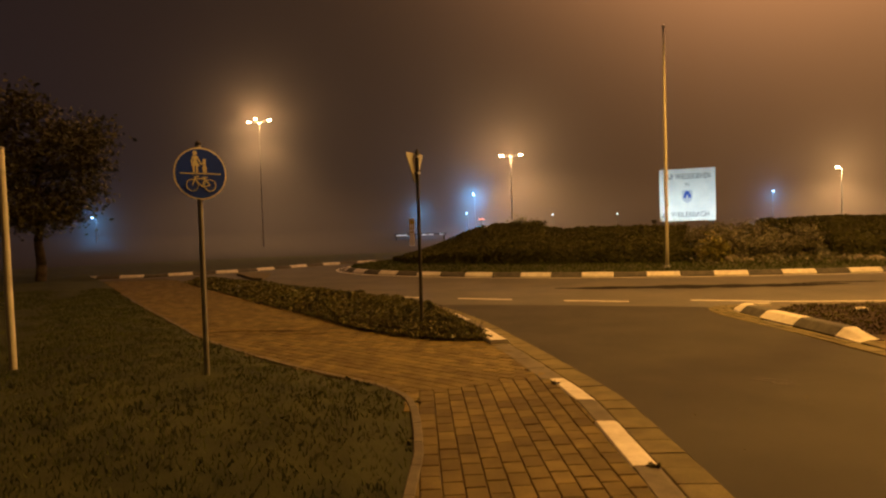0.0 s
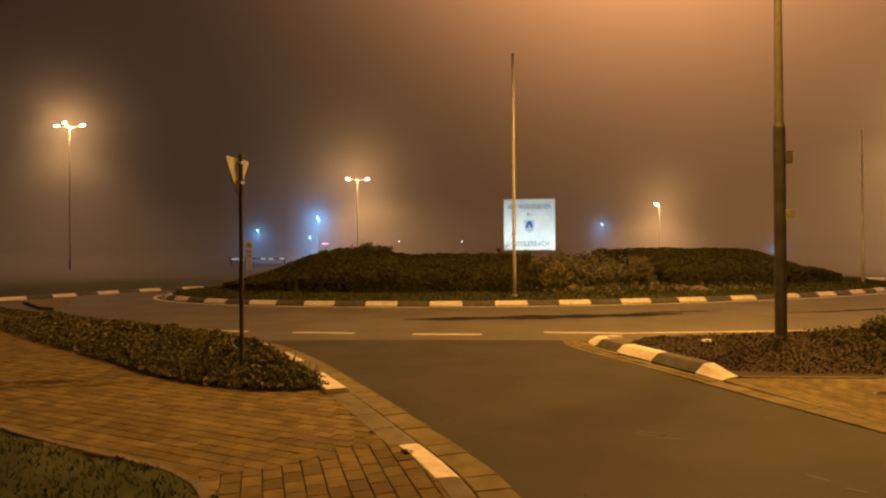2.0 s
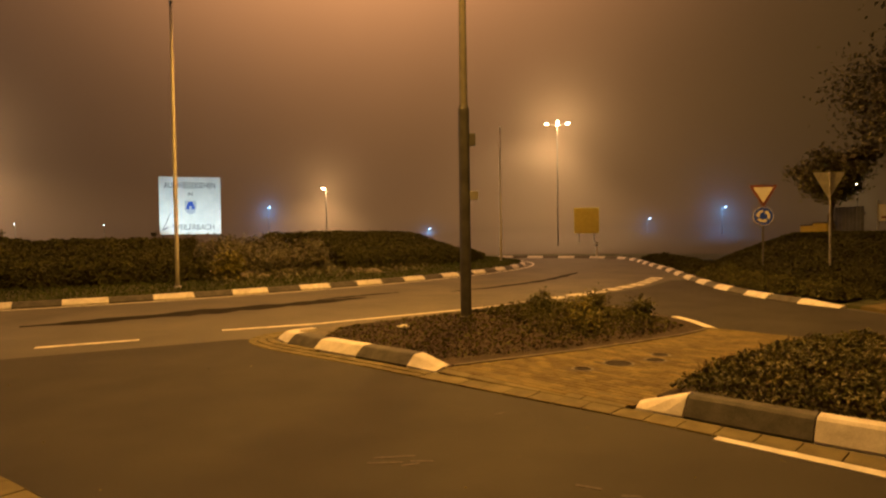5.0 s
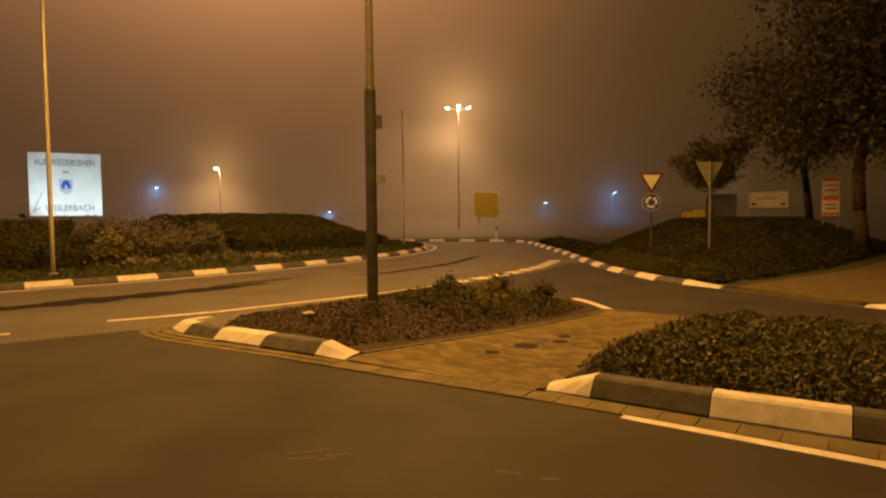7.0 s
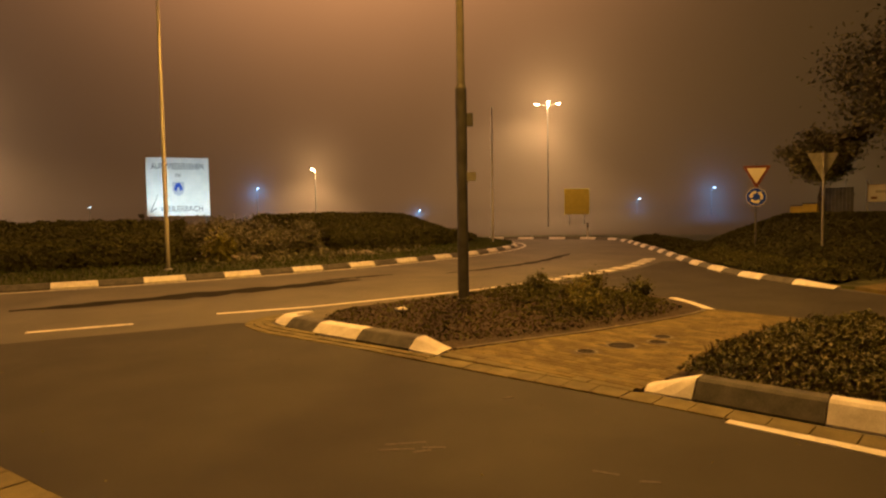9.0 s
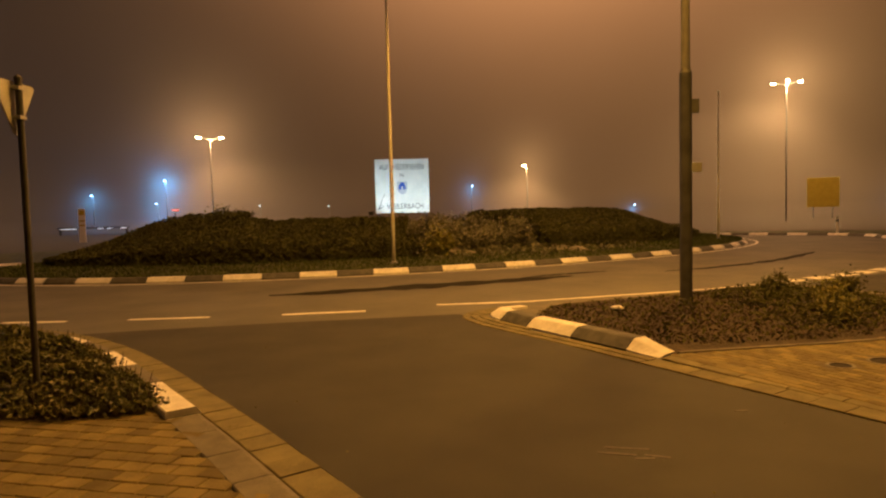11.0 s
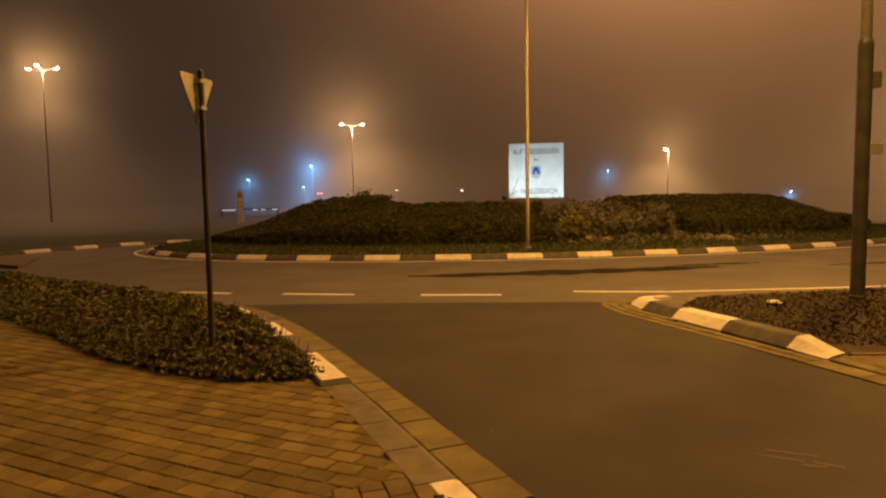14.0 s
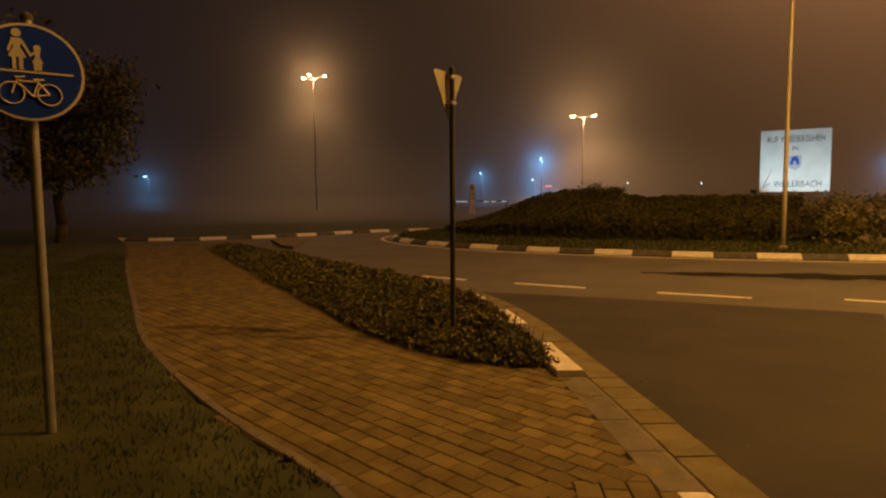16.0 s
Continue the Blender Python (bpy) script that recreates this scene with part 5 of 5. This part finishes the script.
# ---- trees ----
def tree(place, height, crown_r, crown_low, seed, leaves, label, size=0.12, trunk=0.2, lean=0.0):
    rng = np.random.default_rng(seed)
    ob = empty("tree", label, "tree", place, "trees")
    bm = bmesh.new()
    p = Vector((0, 0, -0.2))
    top = Vector((lean, 0.1, height * 0.8))
    n = 7
    pts = [p.lerp(top, k / n) + Vector((rng.normal() * 0.05 * k, rng.normal() * 0.05 * k, 0)) for k in range(n + 1)]
    for k in range(n):
        add_tube(bm, pts[k], pts[k + 1], trunk * (1 - k / n * 0.85), trunk * (1 - (k + 1) / n * 0.85), 9)
    part("trunk", bm, M_BARK, ob, smooth=True)
    nodes = []
    mid = (crown_low + height) / 2
    for k in range(34):
        z0 = rng.uniform(crown_low * 0.95, height * 0.78)
        f = min(max(z0 / (height * 0.8), 0), 1)
        base = p.lerp(top, f)
        a = k * 2.4 + rng.uniform(-0.4, 0.4)
        reach = crown_r * math.sqrt(max(0.12, 1 - ((z0 - mid) / (height - crown_low) * 1.7) ** 2)) * rng.uniform(0.6, 1.05)
        tip = base + Vector((math.cos(a) * reach, math.sin(a) * reach, reach * rng.uniform(0.0, 0.45)))
        part("limb", add_tube(bmesh.new(), base, tip, trunk * 0.25, 0.012, 5), M_BARK, ob)
        for q in (0.45, 0.7, 0.9, 1.0):
            nodes.append(base.lerp(tip, q) + Vector((0, 0, 0.1)))
    nodes = np.array([tuple(v) for v in nodes])
    c = nodes[rng.integers(0, len(nodes), leaves)] + rng.normal(size=(leaves, 3)) * np.array([0.42, 0.42, 0.34]) * crown_r / 3
    leaf_mesh("crown", c, size, M_TREELEAF, rng, ob)
    return ob


tree((-15.6, 23.6, 0.1), 7.6, 2.7, 2.4, 51, 10000, "dark bushy tree on the lawn, blurred by fog", lean=0.3)
tree((-21, 19.5, 0.1), 8.5, 3.0, 2.4, 52, 7000, "dark tree at the edge of the lawn")
tree((32.0, 11.5, 0.6), 5.0, 1.7, 2.6, 53, 6000, "small dark street tree behind the bank", trunk=0.16)
tree((29.0, 5.4, 0.6), 11.5, 4.8, 3.4, 54, 22000, "large dark tree overhanging the banner fence", trunk=0.26)
tree((31.5, 0.5, 0.5), 10.5, 4.6, 2.6, 55, 20000, "large dark tree at the end of the driveway", trunk=0.26)
tree((36.0, 8.0, 0.3), 11.0, 4.2, 3.6, 56, 15000, "tall dark tree behind the fence", trunk=0.22)


# ---- bank and planting across the exit lane ----
BANK = [(19.2, 10.3), (17.2, 8.0), (17.5, 6.7), (22, 5.7), (29, 4.9), (34, 4.5), (36, 12), (31, 14.5), (27, 14.8), (23, 13.2)]


def bank_height(x, y):
    d = edge_distance(x, y, BANK) * np.where(inside(x, y, BANK), 1, 0)
    f = np.clip((x - 20) / 4.5, 0, 1)
    return 0.06 + np.clip(d / 3.0, 0, 1) ** 0.8 * (0.25 + 1.05 * f) + 0.03 * waves(x, y, 2.0, 61)


bank = height_sheet("planted_bank", 17, 37, 4, 15.5, 0.4, bank_height, lambda x, y: inside(x, y, BANK), M_BANKLEAF)
tagged(bank, "dark planted bank rising beside the exit lane", "bank", kind="structure")
rng = np.random.default_rng(62)
x, y = scatter_in(BANK, 44000, rng)
tagged(leaf_mesh("bank_shrubs", np.stack([x, y, bank_height(x, y) + rng.uniform(-0.02, 0.16, len(x))], 1), 0.055, M_BANKLEAF, rng), "dense low dark shrubs covering the bank", "shrubs", kind="stuff")
s_v = s_near(KERB_R, 16.0, 7.25)
strip = [tuple(KERB_R.off(s, -0.35)) for s in np.arange(s_v, s_v + 9, 0.5)] + [tuple(KERB_R.off(s, -1.7)) for s in np.arange(s_v + 9, s_v, -0.5)]
cover_bed("kerb_shrubs", strip, 0.34, 12000, 0.045, 63, "low leafy shrubs behind the outer kerb", 0.07, material=M_HEDGE)
far_strip = [tuple(KERB_R.off(s, -0.35)) for s in np.arange(s_v + 9, s_v + 22, 0.6)] + [tuple(KERB_R.off(s, -2.2)) for s in np.arange(s_v + 22, s_v + 9, -0.6)]
cover_bed("kerb_shrubs", far_strip, 0.3, 6000, 0.08, 64, "dark low shrubs behind the distant outer kerb", 0.07, material=M_BANKLEAF)

# ---- far right: fence, banner, advertising column, direction sign ----
fence = empty("fence", "dark slatted fence behind the bank", "fence", (33.2, 11.9, 0.3), turn=-112)
for k in range(9):
    bm = bmesh.new()
    add_box(bm, (0.14, 0.02, 2.2), (k * 0.17, 0, 1.2), 0.004)
    part("slat", bm, M_GREYPAINT, fence)
for z in (0.4, 2.0):
    bm = bmesh.new()
    add_box(bm, (1.6, 0.05, 0.08), (0.68, 0.04, z), 0.005)
    part("rail", bm, M_GREYPAINT, fence)
banner = empty("banner", "pale printed banner with faded rows of writing on two posts", "banner", (33.0, 9.3, 0.9), turn=-78)
bm = bmesh.new()
add_box(bm, (1.6, 0.03, 0.72), (0, 0, 1.4), 0.01)
cloth = part("cloth", bm, M_SIGNWHITE, banner)
for k, (x, w) in enumerate(((-0.1, 0.9), (-0.6, 0.22), (0.6, 0.22))):
    bm = bmesh.new()
    add_box(bm, (w, 0.004, 0.1), (x, -0.018, 1.46 if k == 0 else 1.2))
    part("writing_bar", bm, M_GALV if k == 0 else M_SIGNRED, cloth)
for x in (-0.84, 0.84):
    bm = bmesh.new()
    add_tube(bm, (x, 0.04, -0.3), (x, 0.04, 1.95), 0.04, 0.04, 10)
    part("post", bm, M_GALV, banner)
column = empty("sign_column", "narrow orange and white advertising panel on a post", "sign", (31.6, 6.7, 0.55), turn=-84)
bm = bmesh.new()
add_box(bm, (0.64, 0.08, 1.62), (0, 0, 1.8), 0.012)
panel = part("panel", bm, M_SIGNWHITE, column)
M_ORANGE = mat("orange_print", (0.5, 0.13, 0.02), (0.6, 0.18, 0.03), 0.5, 4, 50, 0.0)
for z, h in ((2.5, 0.12), (2.26, 0.07), (1.74, 0.2), (1.08, 0.12)):
    bm = bmesh.new()
    add_box(bm, (0.58, 0.004, h), (0, -0.043, z))
    part("printed_band", bm, M_ORANGE, panel)
for z in (2.06, 1.46, 1.3):
    bm = bmesh.new()
    add_box(bm, (0.4, 0.004, 0.06), (0, -0.043, z))
    part("writing_bar", bm, M_INK, panel)
for x in (-0.26, 0.26):
    bm = bmesh.new()
    add_tube(bm, (x, 0.06, -0.5), (x, 0.06, 2.6), 0.025, 0.025, 8)
    part("post", bm, M_GALV, column)
for k, (x, y, w, h) in enumerate(((34.2, 13.0, 0.9, 1.2), (33.4, 12.3, 0.7, 1.3))):
    box = empty("yellow_bin", "dull yellow bin beside the fence", "bin", (x, y, 0.1), "bins by the fence", turn=-110)
    bm = bmesh.new()
    add_box(bm, (w, 0.6, h), (0, 0, h / 2 + 0.5), 0.04)
    part("body", bm, M_YELLOWSIGN, box)
    bm = bmesh.new()
    add_box(bm, (w + 0.05, 0.65, 0.08), (0, 0, h + 0.54), 0.03)
    part("lid", bm, M_GREYPAINT, box)
    bm = bmesh.new()
    add_box(bm, (w, 0.6, 0.55), (0, 0, 0.22), 0.02)
    part("plinth", bm, M_GREYKERB, box)
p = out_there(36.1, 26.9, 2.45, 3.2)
direction = empty("direction_sign", "large yellow direction sign on two posts, colour dimmed for fog", "traffic sign", (p.x, p.y, 0.0), turn=-56)
bm = bmesh.new()
add_box(bm, (2.0, 0.05, 2.1), (0, 0, 2.57), 0.015)
face = part("panel", bm, M_YELLOWSIGN, direction)
for x in (-0.6, 0.6):
    bm = bmesh.new()
    add_tube(bm, (x, 0.07, -0.2), (x, 0.07, 3.55), 0.04, 0.04, 10)
    part("post", bm, M_GALV, direction)


def bollard(place, label):
    ob = empty("marker_post", label, "marker post", place, "marker posts")
    bm = bmesh.new()
    add_tube(bm, (0, 0, -0.1), (0, 0, 0.95), 0.07, 0.06, 12)
    part("shaft", bm, M_SIGNWHITE, ob)
    bm = bmesh.new()
    add_lathe(bm, [(0.066, 0.66), (0.066, 0.8), (0.062, 0.8)], 12)
    part("dark_band", bm, M_INK, ob)


bollard((34.9, 25.4, 0.07), "white marker post behind the far kerb")

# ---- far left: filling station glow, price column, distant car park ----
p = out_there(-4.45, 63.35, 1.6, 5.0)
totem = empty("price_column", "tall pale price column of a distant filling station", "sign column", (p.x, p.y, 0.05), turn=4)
bm = bmesh.new()
add_box(bm, (0.42, 0.16, 2.7), (0, 0, 1.3), 0.02)
body = part("panel", bm, M_SIGNWHITE, totem)
for z, h in ((2.35, 0.35), (1.8, 0.1), (1.5, 0.1)):
    bm = bmesh.new()
    add_box(bm, (0.34, 0.004, h), (0, -0.083, z))
    part("printed_band", bm, M_YELLOWSIGN, body)
station = empty("canopy", "dim white-lit canopy edge in the fog", "canopy", (p.x + 0.5, p.y + 2.6, 0.05), turn=3)
bm = bmesh.new()
add_box(bm, (4.6, 0.5, 0.1), (0, 0, 1.3), 0.02)
roof = part("roof", bm, M_DARKPOLE, station)
for x, w in ((-1.6, 1.0), (0.4, 0.4), (1.0, 0.35), (1.9, 0.4)):
    bm = bmesh.new()
    add_box(bm, (w, 0.03, 0.06), (x, -0.27, 1.24), 0.01)
    part("light_strip", bm, M_DIMWHITE, roof, "dim white light strip")
for x in (-2.1, 2.1):
    bm = bmesh.new()
    add_box(bm, (0.14, 0.14, 1.3), (x, 0, 0.62), 0.01)
    part("support", bm, M_GREYPAINT, station)
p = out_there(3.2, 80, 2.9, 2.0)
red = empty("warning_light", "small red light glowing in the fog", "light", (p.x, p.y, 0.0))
bm = bmesh.new()
add_tube(bm, (0, 0, -0.1), (0, 0, p.z), 0.04, 0.04, 8)
part("post", bm, M_GREYPAINT, red)
bm = bmesh.new()
add_box(bm, (0.5, 0.1, 0.1), (0, 0, p.z), 0.02)
part("lamp", bm, M_REDLED, red, "glowing red lamp")

# ---- paving bricks ----

def brick_mesh(w, l, h=0.045, b=0.006):
    """One paver with chamfered top edges."""
    v, f = [], []
    for inset, z in ((0, -h), (0, -b), (b, 0)):
        v += [(-w / 2 + inset, -l / 2 + inset, z), (w / 2 - inset, -l / 2 + inset, z), (w / 2 - inset, l / 2 - inset, z), (-w / 2 + inset, l / 2 - inset, z)]
    for r in (0, 4):
        f += [(r + i, r + (i + 1) % 4, r + 4 + (i + 1) % 4, r + 4 + i) for i in range(4)]
    f.append((8, 9, 10, 11))
    return v, f


W, L = 0.15, 0.21
V, F = brick_mesh(W - 0.007, L - 0.007)
shared = bpy.data.meshes.new("brick")
shared.from_pydata(V, [], F)
shared.materials.append(M_BRICK)
rng = np.random.default_rng(88)
jobs = []
split = lambda x, y: y > 6.62 + 0.41 * (x - 0.28)
for zone in (0, 1):
    a = radians(4 if zone == 0 else 52)
    ca, sa = math.cos(a), math.sin(a)
    o = (1.2, 5.0) if zone == 0 else (0.4, 8.0)
    gi = np.arange(-14, 14) if zone == 0 else np.arange(-80, 60)
    gj = np.arange(-50, 12) if zone == 0 else np.arange(-25, 100)
    for i in gi:
        for j in gj:
            u, v = i * W, (j + 0.5 * (i % 2)) * L
            x, y = o[0] + u * ca - v * sa, o[1] + u * sa + v * ca
            jobs.append((x, y, a, zone))
arr = np.array(jobs)
ok = inside(arr[:, 0], arr[:, 1], path_poly)
ok |= edge_distance(arr[:, 0], arr[:, 1], path_poly) < 0.055
ok &= np.where(arr[:, 3] == 1, split(arr[:, 0], arr[:, 1]), ~split(arr[:, 0], arr[:, 1] - 0.17))
ok &= (arr[:, 1] > -5) & (arr[:, 1] < 24)
arr = arr[ok]
order = np.argsort(np.hypot(arr[:, 0] - 0.7, arr[:, 1] - 6.2))
arr = arr[order]
fv, ff = [], []
for k, (x, y, a, zone) in enumerate(arr):
    z = 0.028 + 0.004 * zone + rng.uniform(-0.002, 0.002)
    m = Matrix.Translation((x, y, z)) @ Euler((rng.normal() * 0.012, rng.normal() * 0.012, a + rng.normal() * 0.012)).to_matrix().to_4x4()
    if k < 300:
        ob = new("brick", shared)
        ob.parent = footpath
        ob.matrix_basis = m
    else:
        n = len(fv)
        fv += [tuple(m @ Vector(p)) for p in V]
        ff += [tuple(n + i for i in face) for face in F]
rest = mesh_of("bricks", fv, ff, M_BRICK_FAR, footpath, "rows of worn brown pavers")
tagged(rest, kind="stuff")
# the crossing's pavers
fv, ff = [], []
cv, cf = brick_mesh(0.1 - 0.005, 0.2 - 0.005)
small = bpy.data.meshes.new("brick")
small.from_pydata(cv, [], cf)
small.materials.append(M_BRICK)
laid = 0
for i in range(-40, 40):
    for j in range(-20, 20):
        x, y = 9.0 + i * 0.1, 7.3 + (j + 0.5 * (i % 2)) * 0.2
        if not inside([x], [y], CROSS)[0] and edge_distance(np.array([x]), np.array([y]), CROSS)[0] > 0.05:
            continue
        if any(math.hypot(x - cx, y - cy) < r for cx, cy, r in ((8.01, 7.41, 0.22), (8.5, 7.18, 0.17), (8.85, 7.3, 0.16), (7.45, 7.55, 0.16))):
            continue
        z = 0.034 + rng.uniform(-0.0015, 0.0015)
        if x < 9.45 and laid < 300:
            ob = new("brick", small)
            ob.parent = bpy.data.objects["crossing"]
            ob.location = (x, y, z)
            laid += 1
            continue
        n = len(fv)
        fv += [(x + p[0], y + p[1], z + p[2]) for p in cv]
        ff += [tuple(n + q for q in face) for face in cf]
tagged(mesh_of("bricks", fv, ff, M_BRICK_FAR, bpy.data.objects["crossing"], "small brown pavers"), kind="stuff")
